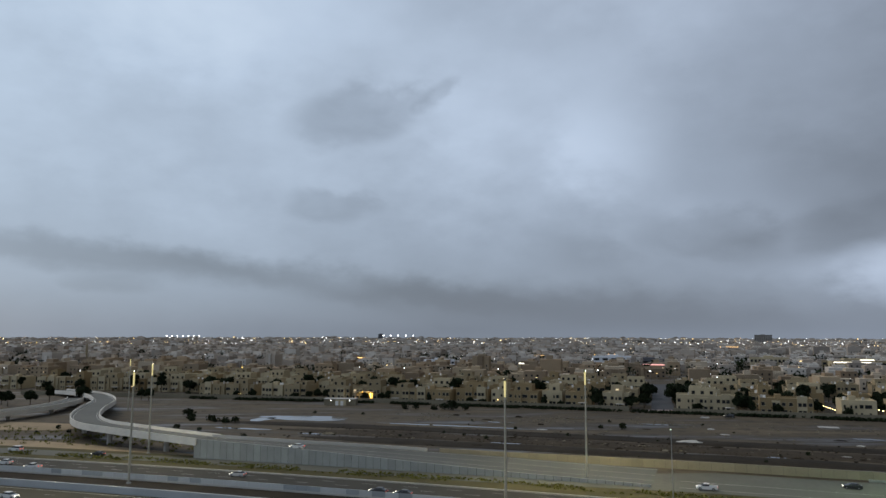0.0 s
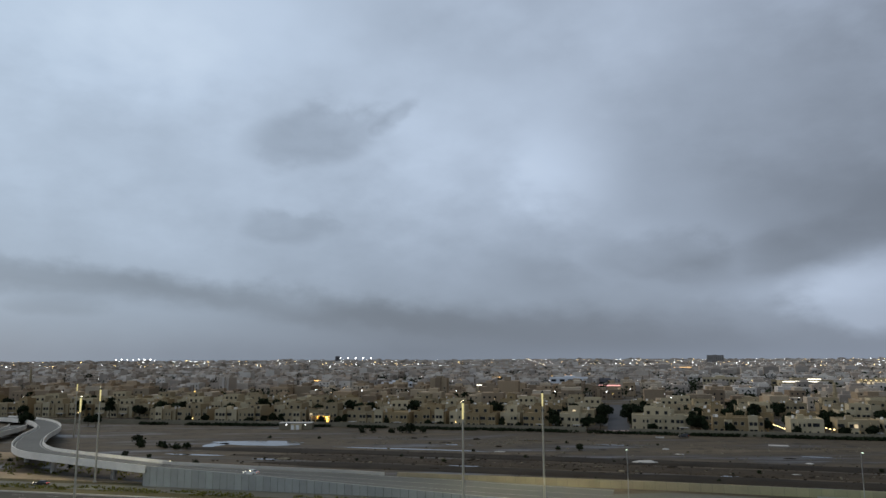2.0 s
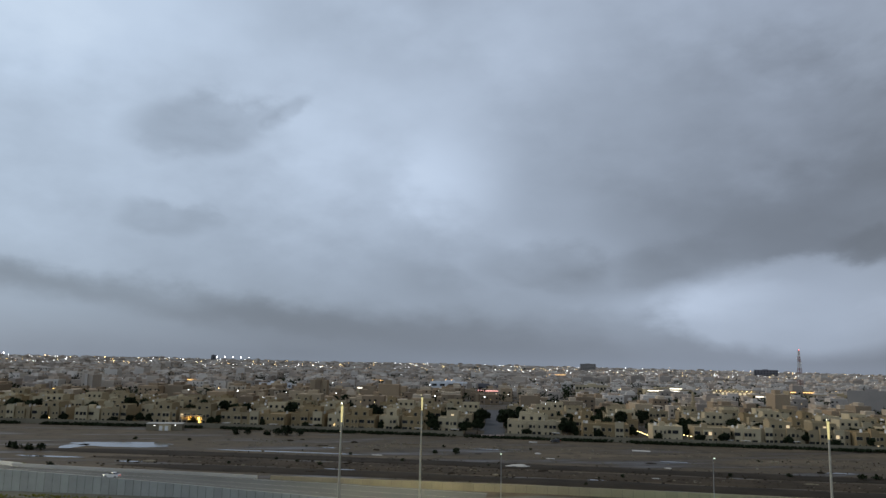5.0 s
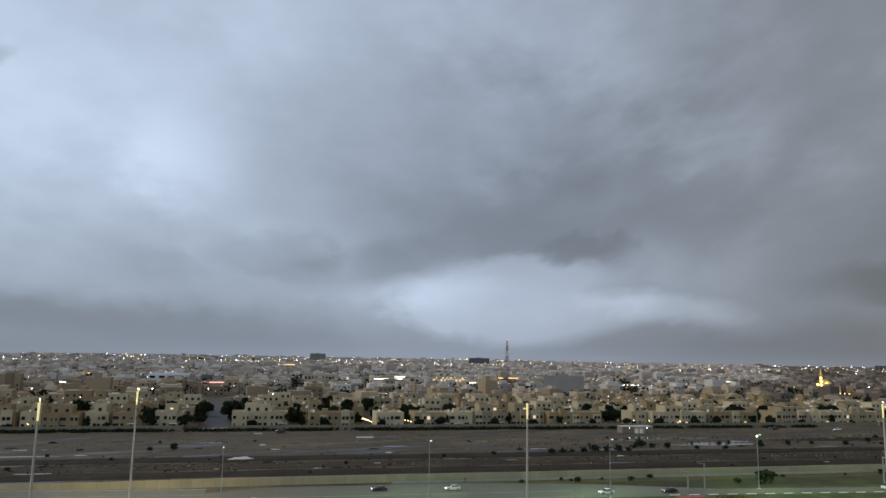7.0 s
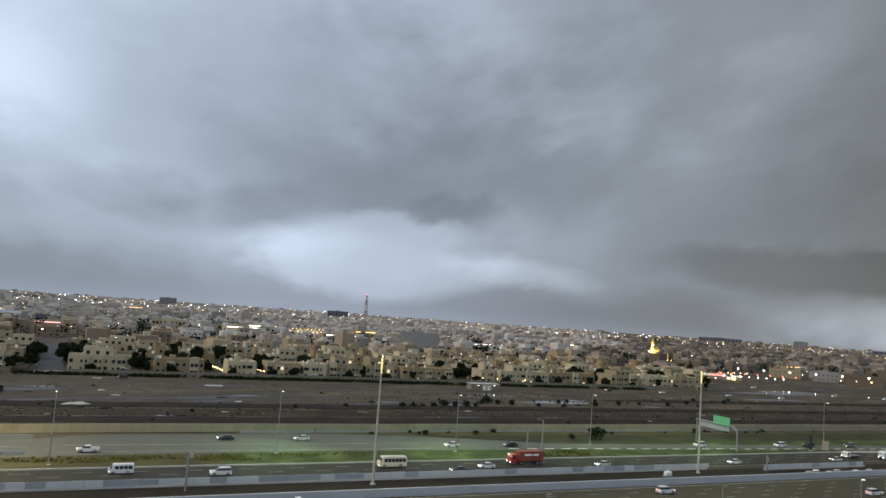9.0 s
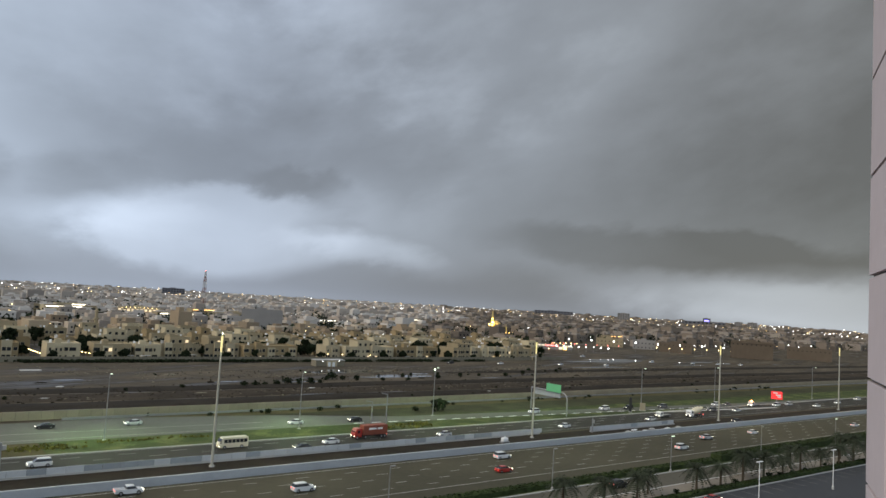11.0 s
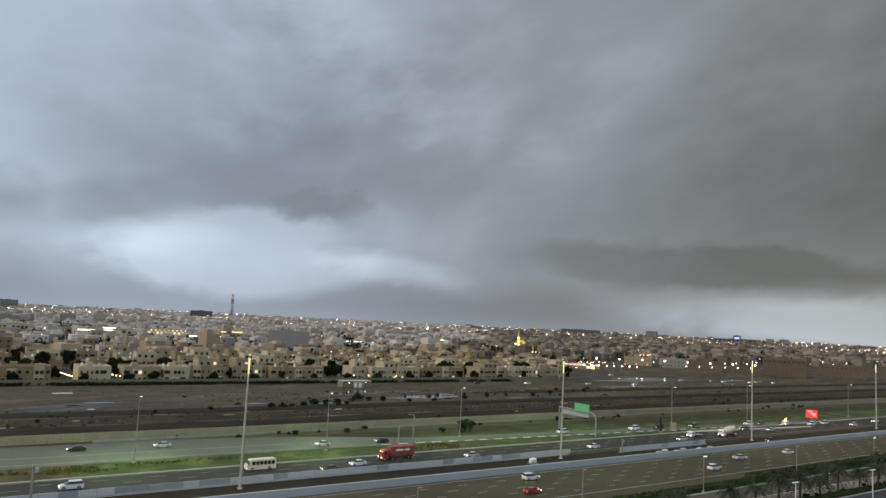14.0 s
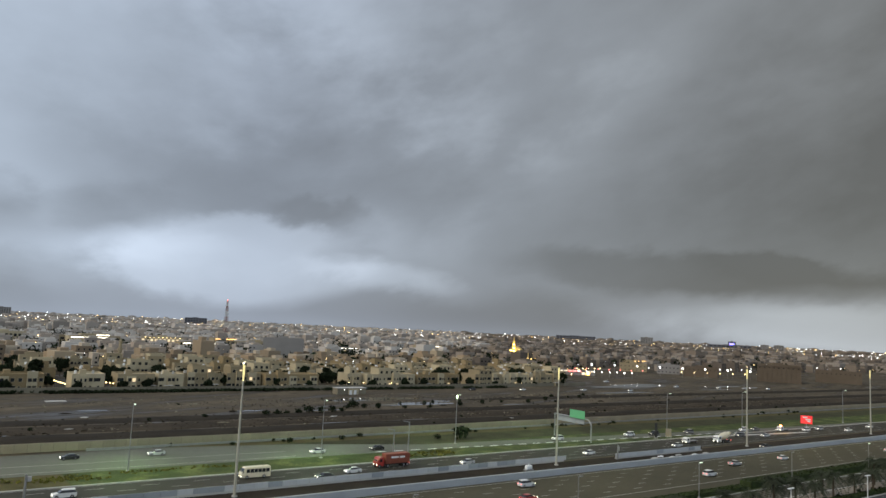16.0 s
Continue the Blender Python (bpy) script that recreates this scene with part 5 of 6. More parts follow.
for x, y, w, d, h, turn, mat in ((430, 760, 60, 18, 12, -28, SANDY), (505, 740, 46, 18, 12.5, -32, CREAM), (600, 690, 60, 20, 11, -40, SANDY), (360, 800, 40, 18, 14, -22, CREAM), (285, 640, 22, 16, 10, -24, VILLA_BROWN), (310, 655, 24, 16, 10.5, -24, VILLA_BROWN)):
    b = block_building("civic_building", (x, y, 0), w, d, h, turn, mat, "long flat-roofed civic building with lit windows", 2, 10, glass=WINDOW_LIT if w == 46 else None)
    if w in (24, 46):
        for q in range(9):
            part("roof_lamp", boxed(-w * 0.4 + q * w * 0.1 - 0.35, -0.5, h - 0.6, -w * 0.4 + q * w * 0.1 + 0.35, -0.15, h - 0.2), WARM, b, "warm roof-edge lamp")


def telecom_tower():
    root = thing("telecom_tower", (870, 1086, 0), "red and white steel lattice telecom tower", "tower")
    hgt, levels = 70.0, 14
    red = material("red_paint", (0.22, 0.12, 0.10), 0.7)
    for part_name, which in (("white_lattice", 0), ("red_lattice", 1)):
        bm = bmesh.new()
        for k in range(levels):
            if (k // 2) % 2 != which:
                continue
            r0, r1 = 4.2 * (1 - k / levels) + 1.1, 4.2 * (1 - (k + 1) / levels) + 1.1
            z0, z1 = -0.3 + hgt * k / levels, -0.3 + hgt * (k + 1) / levels
            for c in range(4):
                a, b = math.tau * (c + 0.5) / 4, math.tau * (c + 1.5) / 4
                tube(bm, (r0 * math.cos(a), r0 * math.sin(a), z0), (r1 * math.cos(a), r1 * math.sin(a), z1), 0.42, 0.38, 5)
                tube(bm, (r0 * math.cos(a), r0 * math.sin(a), z0), (r1 * math.cos(b), r1 * math.sin(b), z1), 0.22, 0.22, 4)
                tube(bm, (r1 * math.cos(a), r1 * math.sin(a), z1), (r1 * math.cos(b), r1 * math.sin(b), z1), 0.2, 0.2, 4)
        part(part_name, bm, red if which else CONCRETE, root)
    for z, a in ((52, 0.3), (57, 2.2), (61, 4.0), (65, 1.2), (48, 5.2)):
        part("dish", piped((2.4 * math.cos(a), 2.4 * math.sin(a), z), (3.2 * math.cos(a), 3.2 * math.sin(a), z), 1.2, 1.2), WHITE, root)
    part("beacon", piped((0, 0, 69.5), (0, 0, 71), 0.6, 0.5), glow("red_beacon", (1, 0.1, 0.05), 4), root, "red warning lamp")


telecom_tower()


def mosque():
    root = thing("mosque", (901, 493, 0), "domed mosque with a minaret, floodlit in gold", "mosque", turn=-61)
    root.scale = (1.4, 1.4, 1.2)
    bpy.context.view_layer.update()
    gold = material("golden_floodlit_stone", (0.5, 0.38, 0.16), 0.7)
    part("hall", boxed(-12, 0, -0.3, 12, 18, 7.5, bevel=0.1), gold, root)
    bm = bmesh.new()
    bmesh.ops.create_uvsphere(bm, u_segments=20, v_segments=12, radius=6, matrix=Matrix.Translation((0, 9, 8.5)))
    part("dome", bm, gold, root)
    part("drum", piped((0, 9, 7.4), (0, 9, 9.5), 6.2, 6.0, sides=16), gold, root)
    bm = bmesh.new()
    for z0, z1, r0, r1 in ((-0.3, 14, 1.6, 1.4), (14, 14.8, 2.2, 2.2), (14.8, 20, 1.2, 1.0), (20, 20.6, 1.6, 1.6), (20.6, 23, 0.8, 0.7), (23, 26.5, 0.8, 0.05)):
        tube(bm, (-3, 2, z0), (-3, 2, z1), r0, r1, 12)
    part("minaret", bm, gold, root)
    for x, y, z in ((-8, -0.6, 2), (-4, -0.6, 2), (0, -0.6, 2), (4, -0.6, 2), (8, -0.6, 2), (-3, 0.2, 8.5), (-3, 0.1, 16), (2, 2.4, 9.4), (-3, 0.6, 12), (-6, 3, 9), (5, 3, 9)):
        part("floodlight", boxed(x - 0.9, y - 0.4, z, x + 0.9, y, z + 1.4, bevel=0.05), GOLD, root, "golden floodlight")
    for p, e in (((-2, -9, 2), 20000), ((-3, -5, 14), 12000)):
        lamp = new("mosque_light", bpy.data.lights.new("mosque_light", "POINT"))
        lamp.data.energy, lamp.data.color, lamp.data.shadow_soft_size = e, (1, 0.66, 0.16), 0.6
        lamp.location = root.matrix_world @ Vector(p)


mosque()


def minaret(x, y, h):
    root = thing("minaret", (x, y, 0), "slender sand-coloured minaret above the houses", "minaret")
    bm = bmesh.new()
    for z0, z1, r0, r1 in ((-0.3, h * 0.6, 1.5, 1.3), (h * 0.6, h * 0.64, 2.0, 2.0), (h * 0.64, h * 0.86, 1.1, 1.0), (h * 0.86, h * 0.89, 1.5, 1.5), (h * 0.89, h, 0.9, 0.1)):
        tube(bm, (0, 0, z0), (0, 0, z1), r0, r1, 12)
    part("shaft", bm, VILLA, root)
    part("base", boxed(-2.4, -2.4, -0.3, 2.4, 2.4, 5, bevel=0.1), VILLA, root)


minaret(301, 491, 21)
minaret(-497, 1012, 26)


def lit_row(name, s0, n0, s1, n1, count, z, mat, size, label):
    """A row of lamp posts with lit heads."""
    root = thing(name, pt(s0, n0), label, "street lamps", "rows of lamps")
    for k in range(count):
        p = pt(s0, n0).lerp(pt(s1, n1), k / max(1, count - 1)) - pt(s0, n0)
        part("post", piped((p.x, p.y, -0.2), (p.x, p.y, z), 0.1, 0.07, sides=5), STEEL, root)
        bm = bmesh.new()
        bmesh.ops.create_icosphere(bm, subdivisions=1, radius=size, matrix=Matrix.Translation((p.x, p.y, z)))
        part("lantern", bm, mat, root)


lit_row("street_lamp_row", 560, 520, 700, 430, 8, 9, COOL, 0.75, "row of bright white street lamps by an open lot")
lit_row("street_lamp_row", 300, 600, 380, 640, 12, 3, WARM, 0.35, "row of warm lamps along a wall")
lit_row("street_lamp_row", -420, 760, -270, 745, 16, 5, WARM, 0.5, "row of warm lamps along a street")
lit_row("street_lamp_row", 430, 520, 470, 500, 9, 3, WARM, 0.6, "row of warm lamps along a shop front")
lit_row("street_lamp_row", 540, 660, 640, 640, 10, 4, GOLD, 0.6, "row of golden lamps on a street")
lit_row("street_lamp_row", 655, 752, 712, 742, 11, 2.2, GOLD, 0.7, "row of golden lamps round the mosque yard")
lit_row("street_lamp_row", 560, 560, 640, 520, 8, 2.5, glow("red_lamp", (1.0, 0.15, 0.1), 3.0), 0.6, "row of red car lamps on a busy street")
for k, (s0, n0, s1, n1, count, mat) in enumerate(((440, 500, 480, 470, 9, WARM), (470, 530, 540, 510, 12, GOLD), (500, 480, 545, 455, 8, COOL), (520, 545, 600, 545, 10, WARM), (455, 560, 530, 580, 9, GOLD), (640, 470, 760, 430, 9, WARM), (700, 560, 860, 540, 9, COOL))):
    lit_row("street_lamp_row", s0, n0, s1, n1, count, 3.0 + k % 3, mat, 0.5, "row of lamps along a busy lit street")
lit_row("street_lamp_row", -300, 620, 40, 640, 9, 9, COOL, 0.45, "row of street lamps in the town")
lit_row("street_lamp_row", -1800, 4150, -1600, 4100, 5, 26, COOL, 3.2, "row of stadium lamps on the skyline")
lit_row("street_lamp_row", -2560, 3300, -2380, 3300, 7, 24, COOL, 2.6, "row of bright lamps on the skyline")


def lit_hall(s, n, w, h, mat, lamp_mat, label, lamps_on=7):
    """A flat-roofed hall with a lit fascia and a row of lamps under it."""
    root = thing("lit_hall", pt(s, n), label, "building", "lit halls", turn=-radians(20) * 57.3 + 8)
    bm = bmesh.new()
    shell(bm, -w / 2, 0, w / 2, 16, -0.3, h - 0.8)
    part("wall", bm, mat, root)
    part("fascia_light", boxed(-w * 0.46, -0.35, h - 1.7, w * 0.46, -0.02, h - 0.9, bevel=0.04), lamp_mat, root, "lit fascia strip")
    for k in range(lamps_on):
        x = -w * 0.45 + k * w * 0.9 / max(1, lamps_on - 1)
        part("window", boxed(x - w * 0.03, -0.1, 1.2, x + w * 0.03, 0.02, min(h - 2.4, 4.0)), WINDOW_LIT if k % 3 else GLASS, root)


AMBER_STRIP = glow("amber_fascia", (1.0, 0.55, 0.16), 2.2)
WHITE_STRIP = glow("white_fascia", (1.0, 0.94, 0.8), 2.6)
PINK_STRIP = glow("pink_fascia", (1.0, 0.42, 0.36), 1.6)
for s, n, w, h, mat, lamp_mat, label in ((-228, 1026, 26, 10, SANDY, AMBER_STRIP, "sandy hall with a golden lit fascia"), (-174, 729, 14, 11, CREAM, WHITE_STRIP, "cream building with a white floodlit front"),
                                         (-136, 1144, 34, 10, GREYB, AMBER_STRIP, "grey hall with an amber lit fascia"), (-50, 816, 36, 8, GREYB, PINK_STRIP, "low grey hall with a pink lit fascia"),
                                         (44, 1632, 40, 14, GREYB, AMBER_STRIP, "grey building with an amber lit top"), (142, 853, 40, 12, CREAM, WHITE_STRIP, "cream building with a bright lit fascia"),
                                         (158, 905, 30, 13, CREAM, WHITE_STRIP, "cream block with rows of lit windows"), (240, 790, 40, 11, SANDY, WHITE_STRIP, "sandy school with lit windows"),
                                         (447, 830, 60, 8, GREYB, WHITE_STRIP, "long low hall with a white lit fascia"), (330, 960, 40, 11, SANDY, AMBER_STRIP, "sandy hall with an amber lit fascia"),
                                         (620, 900, 46, 11, SANDY, WHITE_STRIP, "sandy hall with a white lit fascia"), (-420, 900, 30, 9, SANDY, AMBER_STRIP, "sandy hall with an amber lit fascia"),
                                         (760, 620, 34, 9, SANDY, AMBER_STRIP, "sandy hall with an amber lit fascia"), (980, 560, 40, 10, SANDY, AMBER_STRIP, "sandy hall with an amber lit fascia")):
    lit_hall(s, n, w, h, mat, lamp_mat, label)


def shop_row():
    root = thing("shop_row", pt(505, 505), "low shop row with red and white lit fronts", "shops", turn=-60)
    part("wall", boxed(-30, 0, -0.3, 30, 10, 4.6), GREYB, root)
    rng_ = random.Random(8)
    SHOP = glow("shop_window_light", (1.0, 0.8, 0.55), 0.6)
    red = glow("red_shop_sign", (1.0, 0.12, 0.1), 3.0)
    for k in range(14):
        x = -29 + k * 4.2
        part("shop_front", boxed(x, -0.15, 0.4, x + 3.4, -0.02, 3.0), rng_.choice((SHOP, red, SHOP, GREYB, GOLD)), root, "lit shop window")
        part("fascia", boxed(x, -0.35, 3.2, x + 3.4, -0.02, 4.2), rng_.choice((red, red, DARK, SHOP)), root)


shop_row()


# ---- vehicles ----
TYRE = material("black_rubber", (0.02, 0.02, 0.02), 0.8)
RIM = material("alloy_rim", (0.4, 0.4, 0.42), 0.35, 0.8)
HEAD = glow("headlamp", (1.0, 0.93, 0.75), 5.0)
TAIL = glow("tail_lamp", (1.0, 0.06, 0.04), 1.6)
AMBER = glow("amber_beacon", (1.0, 0.32, 0.06), 9.0)
PAINTS = {k: material(k + "_car_paint", c, 0.28, 0.0, vary=0.05, scale=0.5) for k, c in (("white", (0.62, 0.63, 0.63)), ("silver", (0.42, 0.43, 0.44)), ("black", (0.018, 0.018, 0.02)), ("red", (0.35, 0.03, 0.025)), ("grey", (0.12, 0.12, 0.13)), ("cream", (0.6, 0.55, 0.42)))}
BOX_RED = material("red_container_paint", (0.22, 0.055, 0.03), 0.6, vary=0.2, scale=0.3, fine=2)


def loft(bm, sections):
    """A closed skin through sections along x: each (x, half width low, half width high, z low, z high)."""
    prev = None
    for x, a, b, z0, z1 in sections:
        cur = [bm.verts.new(v) for v in ((x, -a, z0), (x, a, z0), (x, b, z1), (x, -b, z1))]
        if prev:
            for k in range(4):
                bm.faces.new((prev[k], cur[k], cur[(k + 1) % 4], prev[(k + 1) % 4]))
        else:
            bm.faces.new(cur[::-1])
        prev = cur
    bm.faces.new(prev)
    bmesh.ops.recalc_face_normals(bm, faces=bm.faces)
    return bm


def wheels(root, xs, half, r):
    for x in xs:
        for sgn in (-1, 1):
            y0, y1 = sgn * (half - 0.2), sgn * half
            w = part("wheel", piped((x, y0, r), (x, y1, r), r, r, sides=14), TYRE, root, "black tyred wheel")
            part("rim", piped((x, y1 - sgn * 0.02, r), (x, y1 + sgn * 0.02, r), r * 0.6, r * 0.55, sides=10), RIM, w)


def lamps(root, front, back, half, z):
    for sgn in (-1, 1):
        part("headlamp", boxed(front - 0.10, sgn * half - 0.18, z - 0.1, front + 0.05, sgn * half + 0.18, z + 0.1, bevel=0.03), HEAD, root, "lit headlamp")
        part("tail_lamp", boxed(back - 0.05, sgn * half - 0.18, z - 0.02, back + 0.10, sgn * half + 0.18, z + 0.2, bevel=0.03), TAIL, root, "lit red tail lamp")


def sedan(paint, label):
    root = thing("car", (0, 0, 0), label, "car", "cars on the highway")
    p = PAINTS[paint]
    part("body", loft(bmesh.new(), [(-2.35, 0.7, 0.72, 0.45, 0.95), (-2.2, 0.86, 0.84, 0.25, 1.02), (-1.2, 0.9, 0.86, 0.2, 1.04), (0.9, 0.9, 0.86, 0.2, 0.98), (1.9, 0.86, 0.8, 0.22, 0.84), (2.35, 0.66, 0.62, 0.35, 0.7)]), p, root)
    part("window_band", loft(bmesh.new(), [(-1.95, 0.78, 0.7, 0.98, 1.02), (-1.1, 0.8, 0.62, 0.98, 1.42), (0.2, 0.8, 0.62, 0.96, 1.44), (1.15, 0.78, 0.7, 0.92, 0.97)]), GLASS, root, "dark tinted windows")
    part("roof", loft(bmesh.new(), [(-1.25, 0.58, 0.5, 1.4, 1.45), (-0.9, 0.64, 0.58, 1.42, 1.5), (0.1, 0.64, 0.58, 1.43, 1.5), (0.35, 0.58, 0.5, 1.4, 1.44)]), p, root)
    wheels(root, (-1.4, 1.4), 0.9, 0.33)
    lamps(root, 2.25, -2.3, 0.55, 0.68)
    return root


def suv(paint, label, long=0.0):
    root = thing("car", (0, 0, 0), label, "car", "cars on the highway")
    p = PAINTS[paint]
    part("body", loft(bmesh.new(), [(-2.4 - long, 0.84, 0.86, 0.4, 1.15), (-2.2 - long, 0.95, 0.92, 0.3, 1.18), (1.0, 0.95, 0.92, 0.28, 1.16), (2.0, 0.92, 0.86, 0.3, 1.06), (2.4, 0.74, 0.72, 0.4, 0.92)]), p, root)
    part("window_band", loft(bmesh.new(), [(-2.3 - long, 0.86, 0.78, 1.12, 1.2), (-2.0 - long, 0.86, 0.72, 1.12, 1.74), (0.35, 0.86, 0.7, 1.12, 1.76), (1.25, 0.84, 0.76, 1.1, 1.16)]), GLASS, root, "dark tinted windows")
    part("roof", loft(bmesh.new(), [(-2.1 - long, 0.7, 0.64, 1.72, 1.78), (-1.8 - long, 0.74, 0.66, 1.73, 1.85), (0.2, 0.74, 0.66, 1.75, 1.84), (0.5, 0.68, 0.6, 1.7, 1.75)]), p, root)
    wheels(root, (-1.5 - long * 0.6, 1.45), 0.95, 0.39)
    lamps(root, 2.33, -2.38 - long, 0.6, 0.85)
    return root


def pickup(paint, label):
    root = thing("pickup_truck", (0, 0, 0), label, "pickup", "cars on the highway")
    p = PAINTS[paint]
    part("body", loft(bmesh.new(), [(-2.6, 0.88, 0.9, 0.45, 0.85), (-0.6, 0.92, 0.9, 0.35, 0.88), (-0.5, 0.92, 0.9, 0.32, 1.12), (1.2, 0.92, 0.9, 0.32, 1.1), (2.2, 0.9, 0.84, 0.35, 1.02), (2.6, 0.74, 0.7, 0.45, 0.9)]), p, root)
    for sgn in (-1, 1):
        part("bed_side", boxed(-2.6, sgn * 0.88 - 0.05, 0.8, -0.55, sgn * 0.88 + 0.05, 1.2, bevel=0.02), p, root)
    part("tailgate", boxed(-2.64, -0.86, 0.8, -2.54, 0.86, 1.2, bevel=0.02), p, root)
    part("window_band", loft(bmesh.new(), [(-0.6, 0.84, 0.72, 1.08, 1.6), (0.6, 0.84, 0.7, 1.08, 1.64), (1.4, 0.82, 0.74, 1.06, 1.12)]), GLASS, root, "dark tinted windows")
    part("roof", loft(bmesh.new(), [(-0.65, 0.72, 0.66, 1.6, 1.7), (0.5, 0.72, 0.66, 1.62, 1.72), (0.8, 0.66, 0.6, 1.58, 1.62)]), p, root)
    wheels(root, (-1.6, 1.6), 0.94, 0.4)
    lamps(root, 2.52, -2.62, 0.62, 0.85)
    return root


def minibus(paint, label, length=5.2, height=2.2, name="minibus"):
    root = thing(name, (0, 0, 0), label, "bus", "cars on the highway")
    p = PAINTS[paint]
    a, w = length / 2, 0.92 if length < 6 else 1.1
    z1 = height
    part("body", loft(bmesh.new(), [(-a, w - 0.05, w - 0.1, 0.4, z1 - 0.1), (-a + 0.15, w, w - 0.06, 0.32, z1), (a - 1.0, w, w - 0.06, 0.32, z1), (a - 0.4, w, w - 0.12, 0.34, z1 * 0.72), (a, w - 0.12, w - 0.2, 0.4, z1 * 0.48)]), p, root)
    k = max(3, int(length / 1.1))
    for sgn in (-1, 1):
        for i in range(k):
            x0 = -a + 0.35 + i * (length - 1.5) / k
            part("window", boxed(x0, sgn * (w - 0.03) - 0.03, z1 * 0.53, x0 + (length - 1.5) / k - 0.14, sgn * (w - 0.03) + 0.03, z1 * 0.84), GLASS, root)
    part("windscreen", loft(bmesh.new(), [(a - 0.95, w - 0.12, w - 0.14, z1 * 0.6, z1 * 0.93), (a - 0.5, w - 0.06, w - 0.1, z1 * 0.55, z1 * 0.84), (a - 0.26, w - 0.1, w - 0.16, z1 * 0.5, z1 * 0.66)]), GLASS, root)
    wheels(root, (-a * 0.55, a * 0.62), w, 0.36 if length < 6 else 0.45)
    lamps(root, a - 0.05, -a + 0.02, w - 0.3, 0.75)
    return root


def cab(root, x0, paint, w=1.2, h=2.9):
    part("cab", loft(bmesh.new(), [(x0, w, w, 0.6, h), (x0 + 1.5, w, w - 0.02, 0.55, h), (x0 + 2.1, w - 0.05, w - 0.12, 0.55, h * 0.72), (x0 + 2.2, w - 0.12, w - 0.15, 0.6, h * 0.6)]), paint, root)
    part("windscreen", loft(bmesh.new(), [(x0 + 1.46, w - 0.1, w - 0.14, h * 0.62, h * 0.95), (x0 + 2.14, w - 0.14, w - 0.2, h * 0.58, h * 0.72)]), GLASS, root)
    for sgn in (-1, 1):
        part("side_window", boxed(x0 + 0.6, sgn * w - 0.03, h * 0.58, x0 + 1.4, sgn * w + 0.03, h * 0.84), GLASS, root)


def container_truck():
    root = thing("container_truck", (0, 0, 0), "red lorry carrying a rust-red shipping container", "truck")
    part("chassis", boxed(-6, -0.5, 0.6, 4.8, 0.5, 1.0, bevel=0.03), DARK, root)
    c = part("container", boxed(-6, -1.22, 1.05, 1.9, 1.22, 3.7, bevel=0.04), BOX_RED, root, "rust-red shipping container")
    for k in range(20):
        x = -5.8 + k * 0.39
        for sgn in (-1, 1):
            part("rib", boxed(x, sgn * 1.22 - 0.04, 1.2, x + 0.16, sgn * 1.22 + 0.04, 3.55), BOX_RED, c)
    for x0, x1 in ((-4.3, -2.6), (-2.2, 0.2)):
        for sgn in (-1, 1):
            part("marking_bar", boxed(x0, sgn * 1.27 - 0.02, 2.5, x1, sgn * 1.27 + 0.02, 3.0), WHITE, c, "pale bar of unreadable lettering")
    cab(root, 2.5, PAINTS["red"])
    wheels(root, (-5.2, -4.1, 1.2, 3.9), 1.2, 0.5)
    lamps(root, 4.7, -6.0, 0.9, 0.9)
    return root


def mixer_truck():
    root = thing("mixer_truck", (0, 0, 0), "pale concrete mixer lorry with a tilted drum", "truck")
    part("chassis", boxed(-4.4, -0.5, 0.6, 4.4, 0.5, 1.1, bevel=0.03), DARK, root)
    bm = bmesh.new()
    for x0, z0, r0, x1, z1, r1 in ((-4.6, 3.4, 0.5, -2.6, 2.9, 1.25), (-2.6, 2.9, 1.25, -0.4, 2.5, 1.35), (-0.4, 2.5, 1.35, 1.7, 2.1, 0.8)):
        tube(bm, (x0, 0, z0), (x1, 0, z1), r0, r1, 14)
    part("drum", bm, PAINTS["cream"], root, "dusty cream mixer drum")
    part("hopper", boxed(-4.9, -0.6, 3.0, -4.3, 0.6, 4.0, bevel=0.1), PAINTS["cream"], root)
    cab(root, 2.1, PAINTS["white"])
    wheels(root, (-3.4, -2.2, 0.8, 3.2), 1.2, 0.5)
    lamps(root, 4.3, -4.6, 0.9, 0.9)
    return root


def flatbed(label, beacon=False):
    root = thing("flatbed_truck", (0, 0, 0), label, "truck")
    part("bed", boxed(-3.6, -1.1, 0.85, 1.2, 1.1, 1.05, bevel=0.03), STEEL, root)
    part("chassis", boxed(-3.5, -0.45, 0.5, 3.0, 0.45, 0.86), DARK, root)
    cab(root, 1.4, PAINTS["white"], 1.05, 2.3)
    wheels(root, (-2.6, 2.4), 1.05, 0.42)
    lamps(root, 3.6, -3.6, 0.8, 0.8)
    for k in range(5):
        part("marker_lamp", boxed(-3.2 + k * 1.0, -1.16, 0.86, -2.9 + k * 1.0, -1.09, 1.02), WARM, root, "lit side marker lamp")
    if beacon:
        part("beacon", piped((1.9, 0, 2.3), (1.9, 0, 2.9), 0.5, 0.4), AMBER, root, "flashing amber beacon, lit")
    return root


def set_down(ob, s, n, z=0.06):
    turn = heading(s) + (0 if n < 155 else 180)
    ob.matrix_world = Matrix.Translation(pt(s, n, z)) @ Matrix.Rotation(radians(turn), 4, "Z")
    return ob


FLEET = {("sedan", c): None for c in ("white", "silver", "black", "red", "grey")}
TEXT = {"sedan": "{} saloon car driving with its lamps lit", "suv": "{} estate car driving with its lamps lit", "pickup": "{} pickup truck driving with its lamps lit"}
MAKERS = {"sedan": sedan, "suv": suv, "pickup": pickup}


